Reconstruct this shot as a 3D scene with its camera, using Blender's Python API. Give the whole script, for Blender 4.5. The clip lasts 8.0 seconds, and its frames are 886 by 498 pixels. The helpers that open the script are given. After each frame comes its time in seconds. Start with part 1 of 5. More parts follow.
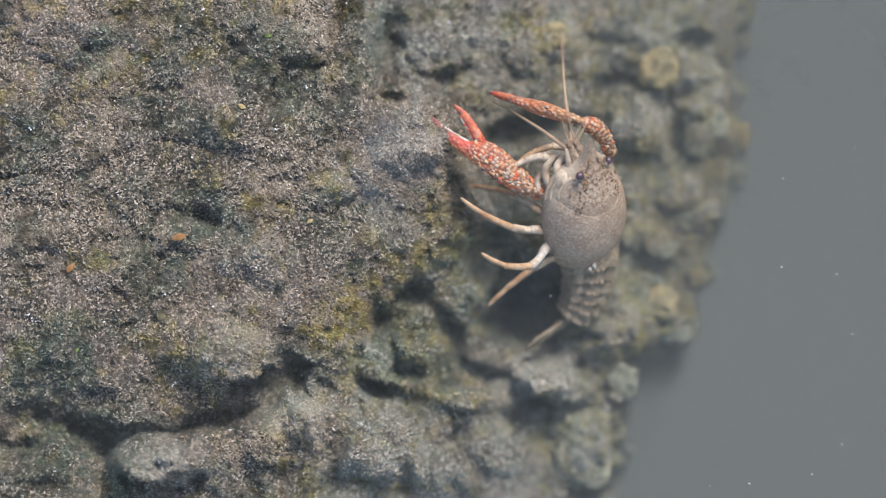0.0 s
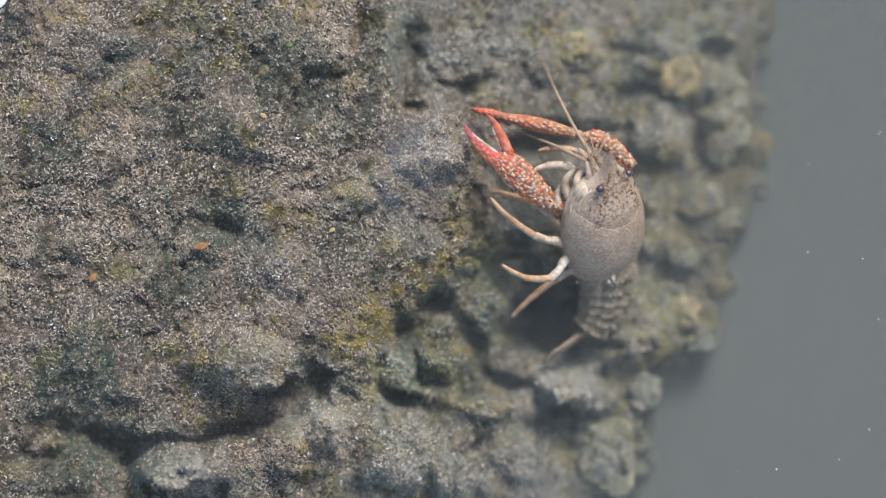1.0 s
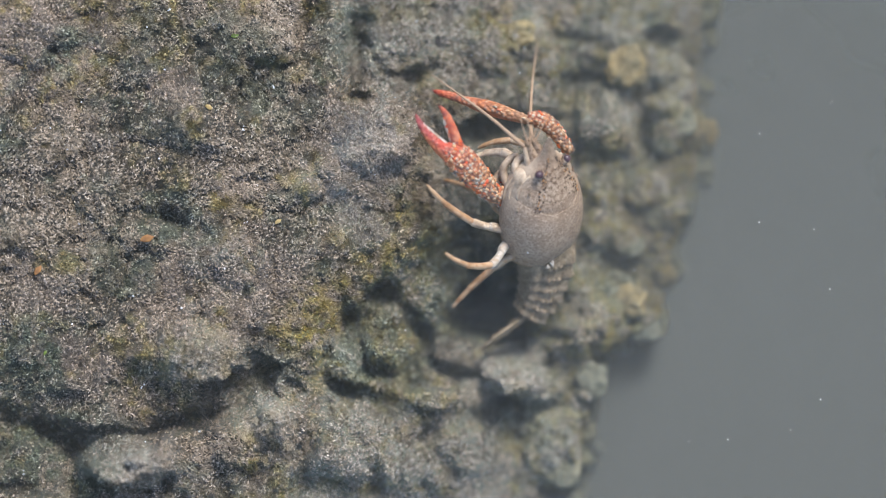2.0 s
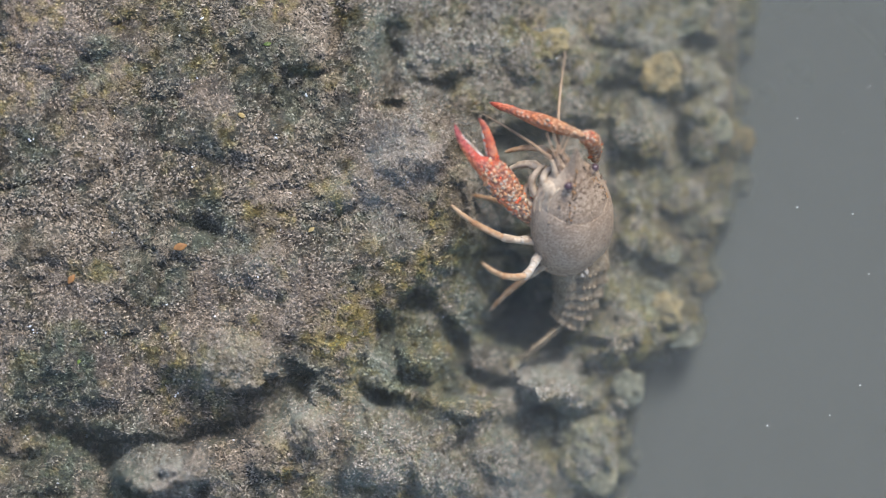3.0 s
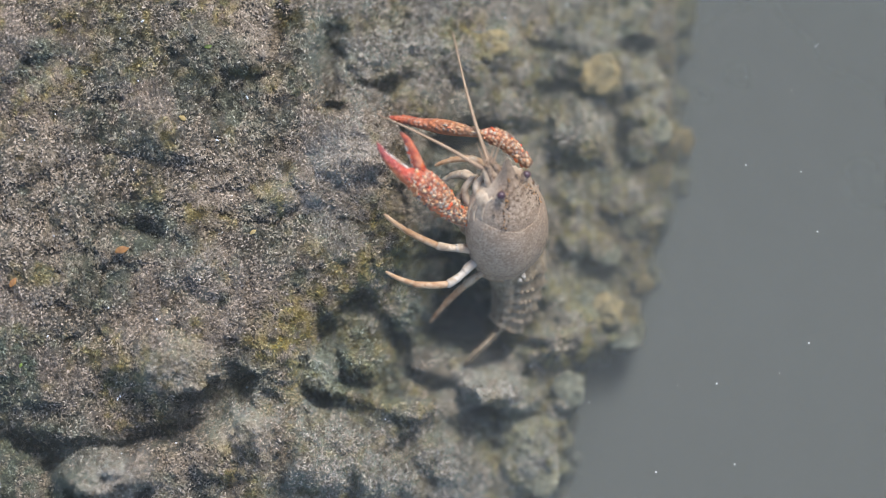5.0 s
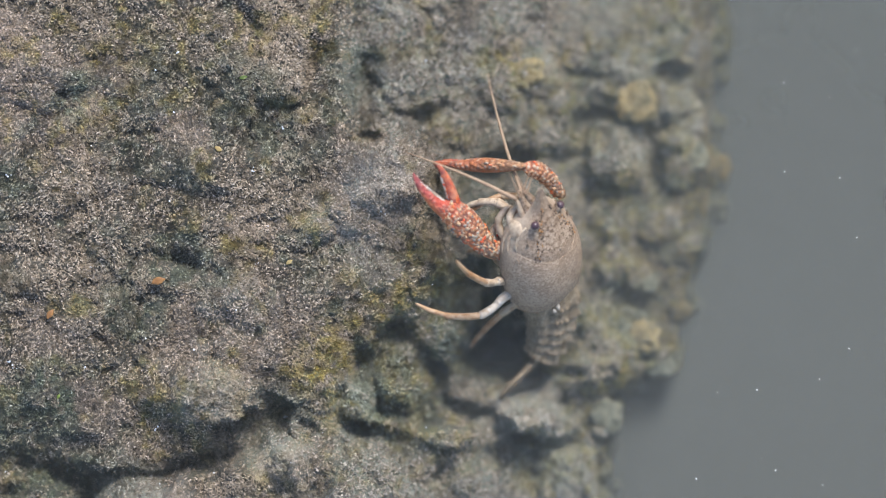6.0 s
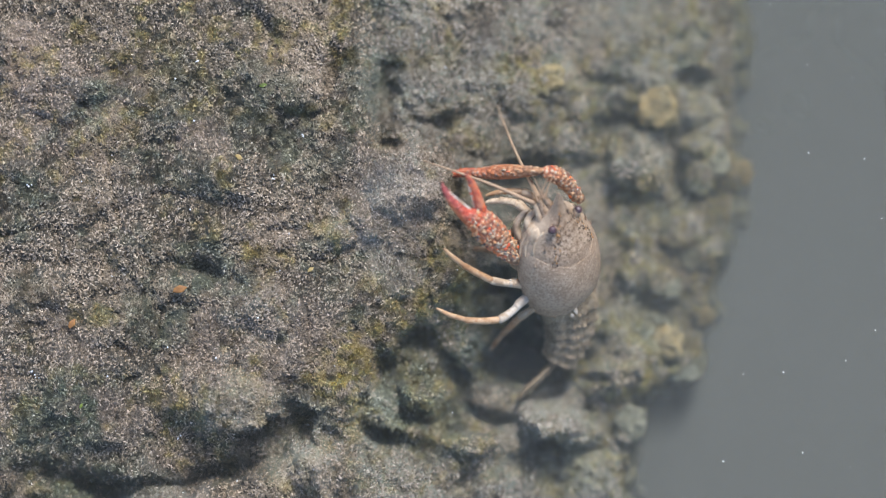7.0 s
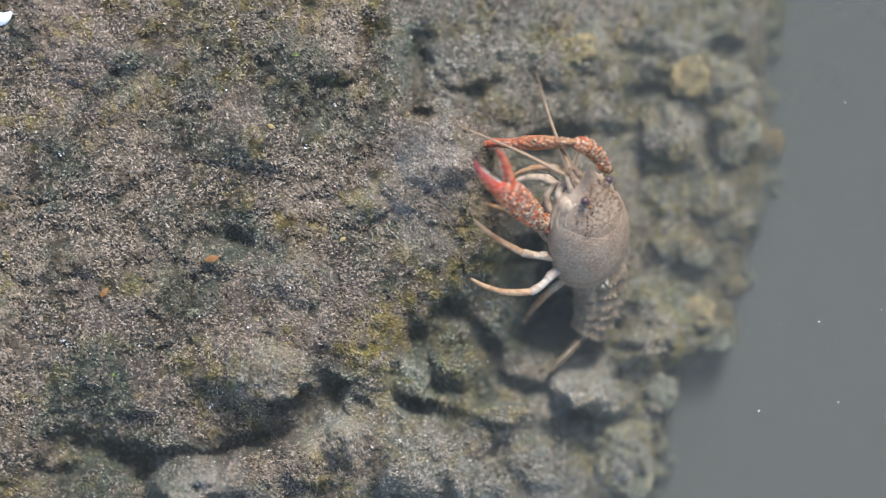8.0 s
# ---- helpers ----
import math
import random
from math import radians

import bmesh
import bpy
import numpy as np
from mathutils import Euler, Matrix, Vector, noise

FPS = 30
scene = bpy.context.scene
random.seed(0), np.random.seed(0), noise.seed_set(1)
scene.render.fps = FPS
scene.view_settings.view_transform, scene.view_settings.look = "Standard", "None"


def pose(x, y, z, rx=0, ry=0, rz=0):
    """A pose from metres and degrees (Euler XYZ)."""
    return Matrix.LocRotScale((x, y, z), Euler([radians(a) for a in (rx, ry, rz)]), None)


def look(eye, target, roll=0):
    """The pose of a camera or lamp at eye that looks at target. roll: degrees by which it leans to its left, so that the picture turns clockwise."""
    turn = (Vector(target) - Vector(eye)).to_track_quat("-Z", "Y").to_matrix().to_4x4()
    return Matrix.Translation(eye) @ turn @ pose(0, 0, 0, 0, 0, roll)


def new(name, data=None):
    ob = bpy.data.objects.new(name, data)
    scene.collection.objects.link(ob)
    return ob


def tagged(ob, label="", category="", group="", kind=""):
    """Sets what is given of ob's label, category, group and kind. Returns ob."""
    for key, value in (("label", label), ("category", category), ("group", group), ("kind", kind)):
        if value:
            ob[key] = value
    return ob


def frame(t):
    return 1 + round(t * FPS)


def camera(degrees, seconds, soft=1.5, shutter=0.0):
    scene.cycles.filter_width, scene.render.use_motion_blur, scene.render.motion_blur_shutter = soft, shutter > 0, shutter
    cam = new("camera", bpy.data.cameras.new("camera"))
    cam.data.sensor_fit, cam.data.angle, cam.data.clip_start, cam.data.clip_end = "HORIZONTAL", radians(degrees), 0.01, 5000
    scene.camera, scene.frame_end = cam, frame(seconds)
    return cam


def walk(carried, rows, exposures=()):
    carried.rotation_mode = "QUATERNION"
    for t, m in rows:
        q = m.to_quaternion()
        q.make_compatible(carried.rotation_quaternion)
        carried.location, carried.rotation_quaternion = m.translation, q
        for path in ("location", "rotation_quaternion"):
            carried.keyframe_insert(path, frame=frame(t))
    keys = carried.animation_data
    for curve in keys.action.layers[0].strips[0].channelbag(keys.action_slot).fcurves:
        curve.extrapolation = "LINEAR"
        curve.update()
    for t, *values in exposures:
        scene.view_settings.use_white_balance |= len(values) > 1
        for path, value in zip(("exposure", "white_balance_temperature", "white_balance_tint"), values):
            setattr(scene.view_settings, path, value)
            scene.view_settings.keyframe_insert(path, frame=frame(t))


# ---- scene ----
# The camera is held in the hand, 1.6 m off, and sways by small turns and a drift of a few centimetres.
VIEW_TILT = 5.0
LEDGE = Matrix.Translation((0, 0, 0.20)) @ pose(0, 0, 0, VIEW_TILT)
EYE_M = LEDGE @ Matrix.Translation((0, 0, 1.6))
cam = camera(10.0, 8.0, soft=1.25, shutter=0.35)
# seconds; pan, tilt and roll in degrees; the drift of the hand across, up and back in centimetres
SWAY = [
    (0, -0.4108, -0.8477, 0.91, -1.78, 2.30, 0.32),
    (0.1, -0.3265, -0.4639, 0.79, -1.77, 1.29, 0.26),
    (0.2, -0.2114, -0.0704, 0.68, -1.76, 0.28, 0.19),
    (0.3, -0.1616, 0.3614, 0.56, -1.75, -0.73, 0.12),
    (0.4, -0.1604, 0.7804, 0.45, -1.74, -1.74, 0.05),
    (0.5, -0.0914, 1.1803, 0.33, -1.73, -2.75, -0.01),
    (0.6, -0.0016, 1.0512, 0.39, -1.62, -2.28, 0.08),
    (0.7, -0.0203, 0.8518, 0.44, -1.52, -1.82, 0.18),
    (0.8, 0.0247, 0.6779, 0.50, -1.41, -1.35, 0.28),
    (0.9, 0.0506, 0.4146, 0.56, -1.30, -0.89, 0.37),
    (1, 0.0318, 0.2248, 0.61, -1.20, -0.42, 0.47),
    (1.1, -0.1172, -0.0905, 0.61, -1.53, 0.28, 0.38),
    (1.2, -0.3028, -0.3923, 0.60, -1.86, 0.97, 0.29),
    (1.3, -0.5932, -0.6571, 0.59, -2.18, 1.67, 0.20),
    (1.4, -0.8613, -0.8860, 0.58, -2.51, 2.37, 0.12),
    (1.5, -1.1805, -1.1214, 0.58, -2.84, 3.06, 0.03),
    (1.6, -1.1933, -1.1149, 0.58, -2.84, 3.06, 0.03),
    (1.7, -1.2086, -1.1340, 0.58, -2.84, 3.06, 0.03),
    (2.8, 0.3971, -0.3340, 0.30, 0.29, 1.12, -0.27),
    (2.9, 0.4227, -0.3264, 0.30, 0.29, 1.12, -0.27),
    (3, 0.3459, -0.3359, 0.30, 0.29, 1.12, -0.27),
    (3.1, 0.2870, -0.2713, 0.24, 0.23, 0.89, -0.22),
    (3.2, 0.2088, -0.1843, 0.18, 0.18, 0.67, -0.16),
    (3.3, 0.1371, -0.1177, 0.12, 0.12, 0.45, -0.11),
    (3.4, 0.0782, -0.0634, 0.06, 0.06, 0.22, -0.05),
    (3.5, 0.0000, 0.0000, 0.00, -0.00, 0.00, -0.00),
    (3.6, -0.3331, 0.0173, -0.00, -0.60, -0.07, -0.03),
    (3.7, -0.6528, 0.0833, -0.01, -1.20, -0.14, -0.05),
    (3.8, -1.0575, 0.1218, -0.01, -1.81, -0.21, -0.08),
    (3.9, -1.3107, 0.1666, -0.02, -2.41, -0.27, -0.10),
    (4, -1.5051, 0.2434, -0.02, -3.01, -0.34, -0.13),
    (4.1, -1.4131, 0.2955, 0.05, -3.01, -0.34, -0.13),
    (4.2, -1.3557, 0.3189, 0.13, -3.01, -0.34, -0.13),
    (5.3, -0.5917, -0.3404, -0.09, -1.13, 1.10, -0.15),
    (5.4, -0.4445, -0.3413, -0.17, -1.13, 1.10, -0.15),
    (5.5, -0.3294, -0.2656, -0.24, -1.13, 1.10, -0.15),
    (5.6, -0.2163, -0.3010, -0.25, -0.78, 1.30, -0.09),
    (5.7, -0.1097, -0.4002, -0.27, -0.44, 1.50, -0.04),
    (5.8, -0.0158, -0.3396, -0.28, -0.10, 1.70, 0.01),
    (5.9, 0.1037, -0.3430, -0.29, 0.24, 1.91, 0.07),
    (6, 0.1912, -0.3431, -0.30, 0.58, 2.11, 0.12),
    (6.1, 0.2241, -0.0814, -0.41, 0.69, 1.37, 0.17),
    (6.2, 0.3017, 0.2412, -0.52, 0.80, 0.64, 0.21),
    (6.3, 0.3474, 0.6339, -0.62, 0.91, -0.10, 0.26),
    (6.4, 0.4122, 0.9117, -0.72, 1.03, -0.83, 0.30),
    (6.5, 0.4674, 1.1159, -0.83, 1.14, -1.57, 0.35),
    (6.6, 0.5948, 1.0167, -0.83, 1.29, -1.22, 0.29),
    (6.7, 0.6998, 0.8791, -0.82, 1.44, -0.88, 0.23),
    (6.8, 0.8048, 0.7542, -0.82, 1.59, -0.53, 0.18),
    (6.9, 0.8843, 0.5367, -0.82, 1.75, -0.19, 0.12),
    (7, 0.9126, 0.4182, -0.82, 1.90, 0.16, 0.06),
    (7.1, 0.4783, 0.2602, -0.79, 0.85, 0.27, -0.06),
    (7.2, 0.1208, 0.2140, -0.76, -0.20, 0.39, -0.17),
    (7.3, -0.2271, 0.0655, -0.73, -1.25, 0.50, -0.29),
    (7.4, -0.5495, -0.0319, -0.71, -2.30, 0.61, -0.41),
    (7.5, -0.8368, -0.0908, -0.68, -3.35, 0.73, -0.52),
    (7.6, -0.4221, -0.1479, -0.69, -2.49, 0.85, -0.42),
    (7.7, -0.1026, -0.2369, -0.70, -1.63, 0.97, -0.32),
    (7.8, 0.1963, -0.2651, -0.71, -0.77, 1.09, -0.21),
    (7.9, 0.5374, -0.3286, -0.71, 0.09, 1.20, -0.11),
    (8, 0.9297, -0.3344, -0.72, 0.95, 1.32, -0.01),
]
walk(cam, [(t, EYE_M @ pose(0.01 * du, 0.01 * dv, 0.01 * dw, tilt, pan, roll)) for t, pan, tilt, roll, du, dv, dw in SWAY])
cam.data.dof.use_dof = True
cam.data.dof.focus_distance = 1.591
cam.data.dof.aperture_fstop = 2.8

# ---- light: a bright veiled sky, the sun high behind thin cloud ----
world = bpy.data.worlds.new("sky")
scene.world = world
world.use_nodes = True
wn = world.node_tree.nodes
sky = wn.new("ShaderNodeTexSky")
sky.sky_type = "NISHITA"
sky.sun_disc = False
sky.sun_elevation = radians(51)
sky.sun_rotation = radians(22)
world.node_tree.links.new(sky.outputs[0], wn["Background"].inputs[0])
wn["Background"].inputs[1].default_value = 0.2
sun_data = bpy.data.lights.new("sun", "SUN")
sun_data.energy = 3.0
sun_data.angle = radians(17)
sun_data.color = (0.955, 0.96, 0.925)
sun = new("sun", sun_data)
sun.matrix_world = look((0.45, 1.09, 1.45), (0, 0, 0))
scene.view_settings.exposure = 0.87

CM = 0.01
rng = np.random.default_rng(7)


# ---- materials ----
def material(name, rough=0.7):
    m = bpy.data.materials.new(name)
    m.use_nodes = True
    nt = m.node_tree
    bsdf = nt.nodes["Principled BSDF"]
    bsdf.inputs["Roughness"].default_value = rough
    return m, nt, bsdf


def node(nt, kind, **inputs):
    n = nt.nodes.new(kind)
    for key, value in inputs.items():
        n.inputs[key.replace("_", " ")].default_value = value
    return n


def noise_tex(nt, scale, detail=4.0, rough=0.55):
    co = nt.nodes.new("ShaderNodeTexCoord")
    n = node(nt, "ShaderNodeTexNoise", Scale=scale, Detail=detail, Roughness=rough)
    nt.links.new(co.outputs["Object"], n.inputs["Vector"])
    return n


def ramp(nt, source, stops):
    r = nt.nodes.new("ShaderNodeValToRGB")
    els = r.color_ramp.elements
    while len(els) < len(stops):
        els.new(0.5)
    for e, (p, c) in zip(els, stops):
        e.position, e.color = p, (*c, 1) if len(c) == 3 else c
    nt.links.new(source, r.inputs[0])
    return r


def mixc(nt, fac, a, b, blend="MIX"):
    m = nt.nodes.new("ShaderNodeMix")
    m.data_type, m.blend_type = "RGBA", blend
    for sock, v in ((0, fac), (6, a), (7, b)):
        if isinstance(v, (int, float)):
            m.inputs[sock].default_value = v
        elif isinstance(v, tuple):
            m.inputs[sock].default_value = (*v, 1)
        else:
            nt.links.new(v, m.inputs[sock])
    return m.outputs[2]


def mathn(nt, op, a, b):
    m = nt.nodes.new("ShaderNodeMath")
    m.operation = op
    for i, v in enumerate((a, b)):
        if isinstance(v, (int, float)):
            m.inputs[i].default_value = v
        else:
            nt.links.new(v, m.inputs[i])
    return m.outputs[0]


def add_bump(nt, bsdf, height, strength, distance):
    b = node(nt, "ShaderNodeBump", Strength=strength, Distance=distance)
    nt.links.new(height, b.inputs["Height"])
    nt.links.new(b.outputs[0], bsdf.inputs["Normal"])


def growth_channels(nt):
    a = nt.nodes.new("ShaderNodeAttribute")
    a.attribute_name = "growth"
    s = nt.nodes.new("ShaderNodeSeparateColor")
    nt.links.new(a.outputs["Color"], s.inputs[0])
    return s.outputs[0], s.outputs[1], s.outputs[2], a.outputs["Alpha"]


OCHRE = (0.27, 0.235, 0.09)
MURK = (0.108, 0.113, 0.108)


def rock_material():
    m, nt, bsdf = material("algae_covered_rock", 0.85)
    green, ochre, pink, silt = growth_channels(nt)
    fine = noise_tex(nt, 900, 6, 0.65)
    mid = noise_tex(nt, 160, 5, 0.6)
    # near-black tones put the shade between the threads into the rock
    base = ramp(nt, fine.outputs[0], [(0.38, (0.022, 0.020, 0.014)), (0.55, (0.065, 0.056, 0.042)), (0.72, (0.22, 0.185, 0.145))]).outputs[0]
    c = mixc(nt, mathn(nt, "MULTIPLY", pink, 0.6), base, mixc(nt, fine.outputs[0], (0.15, 0.11, 0.085), (0.42, 0.335, 0.27)))
    # settled silt, and the water's haze painted on the deeper rock
    c = mixc(nt, mathn(nt, "MULTIPLY", silt, 0.8), c, mixc(nt, mid.outputs[0], (0.17, 0.18, 0.14), (0.37, 0.372, 0.30)))
    c = mixc(nt, mathn(nt, "MULTIPLY", ochre, 0.9), c, mixc(nt, fine.outputs[0], (0.09, 0.085, 0.03), OCHRE))
    c = mixc(nt, mathn(nt, "MULTIPLY", green, 0.8), c, mixc(nt, fine.outputs[0], (0.02, 0.026, 0.016), (0.10, 0.115, 0.075)))
    nt.links.new(c, bsdf.inputs["Base Color"])
    h = mathn(nt, "ADD", mathn(nt, "MULTIPLY", mid.outputs[0], 1.5), fine.outputs[0])
    add_bump(nt, bsdf, h, 0.9, 0.0022)
    return m


def turf_material():
    m, nt, bsdf = material("algae_turf", 0.8)
    green, ochre, pink, silt = growth_channels(nt)
    geo = nt.nodes.new("ShaderNodeNewGeometry")
    rnd = geo.outputs["Random Per Island"]
    base = ramp(nt, rnd, [(0.0, (0.36, 0.255, 0.175)), (0.5, (0.62, 0.48, 0.355)), (1.0, (0.84, 0.685, 0.54))]).outputs[0]
    dark = ramp(nt, rnd, [(0.0, (0.06, 0.085, 0.04)), (0.5, (0.20, 0.24, 0.14)), (1.0, (0.52, 0.55, 0.42))]).outputs[0]
    gold = ramp(nt, rnd, [(0.0, (0.16, 0.10, 0.012)), (0.3, (0.36, 0.22, 0.04)), (0.6, (0.40, 0.305, 0.04)), (1.0, (0.62, 0.49, 0.13))]).outputs[0]
    rose = ramp(nt, rnd, [(0.0, (0.42, 0.295, 0.215)), (1.0, (0.80, 0.615, 0.49))]).outputs[0]
    c = mixc(nt, pink, base, rose)
    c = mixc(nt, ochre, c, gold)
    c = mixc(nt, green, c, dark)
    # the same silt and haze tone on the threads
    c = mixc(nt, mathn(nt, "MULTIPLY", silt, 0.5), c, (0.49, 0.487, 0.42))
    # roots carry the shade of the gaps as dark colour; silt pales the tips
    dust_shade = nt.nodes.new("ShaderNodeAttribute")
    dust_shade.attribute_name = "dust_shade"
    gap_tone = mixc(nt, green, (0.080, 0.060, 0.036), (0.034, 0.042, 0.026))
    gap_tone = mixc(nt, mathn(nt, "MULTIPLY", ochre, 0.8), gap_tone, (0.16, 0.115, 0.022))
    c = mixc(nt, dust_shade.outputs["Fac"], gap_tone, c)
    nt.links.new(c, bsdf.inputs["Base Color"])
    return m


def stone_material(name, tones, coat=0.35):
    m, nt, bsdf = material(name, 0.85)
    info = nt.nodes.new("ShaderNodeObjectInfo")
    fine = noise_tex(nt, 700, 6, 0.65)
    mid = noise_tex(nt, 140, 5, 0.6)
    tone = ramp(nt, info.outputs["Random"], tones).outputs[0]
    c = mixc(nt, ramp(nt, mid.outputs[0], [(coat, (0, 0, 0)), (coat + 0.35, (1, 1, 1))]).outputs[0], (0.06, 0.062, 0.04), tone)
    c = mixc(nt, ramp(nt, fine.outputs[0], [(0.4, (0, 0, 0)), (0.7, (0.35, 0.35, 0.35))]).outputs[0], c, (0.27, 0.25, 0.19))
    nt.links.new(c, bsdf.inputs["Base Color"])
    add_bump(nt, bsdf, mathn(nt, "ADD", mid.outputs[0], fine.outputs[0]), 0.8, 0.002)
    return m


def bed_material():
    m, nt, bsdf = material("haze_toned_bed", 0.9)
    big = noise_tex(nt, 9, 3, 0.5)
    mid = noise_tex(nt, 45, 4, 0.6)
    # the bed carries the colour of the water's haze, its cloudy blotches included
    c = mixc(nt, big.outputs[0], (0.053, 0.062, 0.063), (0.083, 0.080, 0.068))
    c = mixc(nt, ramp(nt, mid.outputs[0], [(0.55, (0, 0, 0)), (0.8, (0.35, 0.35, 0.35))]).outputs[0], c, (0.052, 0.056, 0.053))
    nt.links.new(c, bsdf.inputs["Base Color"])
    add_bump(nt, bsdf, mid.outputs[0], 0.2, 0.01)
    return m


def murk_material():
    """Haze of the silty water, put on translucent diffuse sheets, faintly cloudy."""
    m, nt, bsdf = material("haze_sheet", 1.0)
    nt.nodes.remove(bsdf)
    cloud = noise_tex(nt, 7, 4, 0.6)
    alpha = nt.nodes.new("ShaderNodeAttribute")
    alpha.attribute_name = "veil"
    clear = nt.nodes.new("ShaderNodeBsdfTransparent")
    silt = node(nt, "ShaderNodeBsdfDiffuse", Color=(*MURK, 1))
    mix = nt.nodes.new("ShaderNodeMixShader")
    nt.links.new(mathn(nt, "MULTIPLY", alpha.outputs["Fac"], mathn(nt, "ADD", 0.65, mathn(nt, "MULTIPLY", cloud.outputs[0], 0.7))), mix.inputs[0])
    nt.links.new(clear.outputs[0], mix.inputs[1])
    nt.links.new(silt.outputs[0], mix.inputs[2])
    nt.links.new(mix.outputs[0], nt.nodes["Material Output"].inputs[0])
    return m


def shell_material(name, low, mid_c, high, speck, speck_scale, rough=0.5, brow=False):
    m, nt, bsdf = material(name, rough)
    mid = noise_tex(nt, 140, 6, 0.7)
    c = ramp(nt, mid.outputs[0], [(0.34, low), (0.5, mid_c), (0.66, high)]).outputs[0]
    sp = noise_tex(nt, speck_scale, 4, 0.7)
    c = mixc(nt, ramp(nt, sp.outputs[0], [(0.46, (0, 0, 0)), (0.62, (0.75, 0.75, 0.75))]).outputs[0], c, speck)
    pale = noise_tex(nt, speck_scale * 0.7, 3, 0.6)
    c = mixc(nt, ramp(nt, pale.outputs[0], [(0.54, (0, 0, 0)), (0.66, (0.55, 0.55, 0.55))]).outputs[0], c, tuple(min(1.0, 1.22 * x) for x in high))
    stain = noise_tex(nt, 38, 3, 0.6)
    c = mixc(nt, ramp(nt, stain.outputs[0], [(0.45, (0, 0, 0)), (0.68, (0.45, 0.45, 0.45))]).outputs[0], c, tuple(0.8 * x for x in low))
    if brow:
        # brown freckles gather over the forehead and the beak
        co = nt.nodes.new("ShaderNodeTexCoord")
        sep = nt.nodes.new("ShaderNodeSeparateXYZ")
        nt.links.new(co.outputs["Object"], sep.inputs[0])
        front = ramp(nt, mathn(nt, "MULTIPLY", sep.outputs[1], 40.0), [(0.08, (0, 0, 0)), (0.45, (1, 1, 1))]).outputs[0]
        top = ramp(nt, mathn(nt, "MULTIPLY", sep.outputs[2], 100.0), [(0.30, (0, 0, 0)), (0.75, (1, 1, 1))]).outputs[0]
        low_side = ramp(nt, mathn(nt, "MULTIPLY", sep.outputs[2], 100.0), [(0.05, (1, 1, 1)), (0.42, (0, 0, 0))]).outputs[0]
        c = mixc(nt, mathn(nt, "MULTIPLY", mathn(nt, "MULTIPLY", front, low_side), 0.75), c, mixc(nt, mid.outputs[0], (0.30, 0.21, 0.14), (0.50, 0.40, 0.30)))
        fr = noise_tex(nt, 750, 3, 0.6)
        spots = ramp(nt, fr.outputs[0], [(0.5, (0, 0, 0)), (0.6, (0.75, 0.75, 0.75))]).outputs[0]
        c = mixc(nt, mathn(nt, "MULTIPLY", mathn(nt, "MULTIPLY", front, top), spots), c, (0.085, 0.045, 0.022))
    nt.links.new(c, bsdf.inputs["Base Color"])
    bsdf.inputs["Specular IOR Level"].default_value = 0.25
    add_bump(nt, bsdf, mathn(nt, "ADD", sp.outputs[0], mid.outputs[0]), 0.3, 0.0006)
    return m


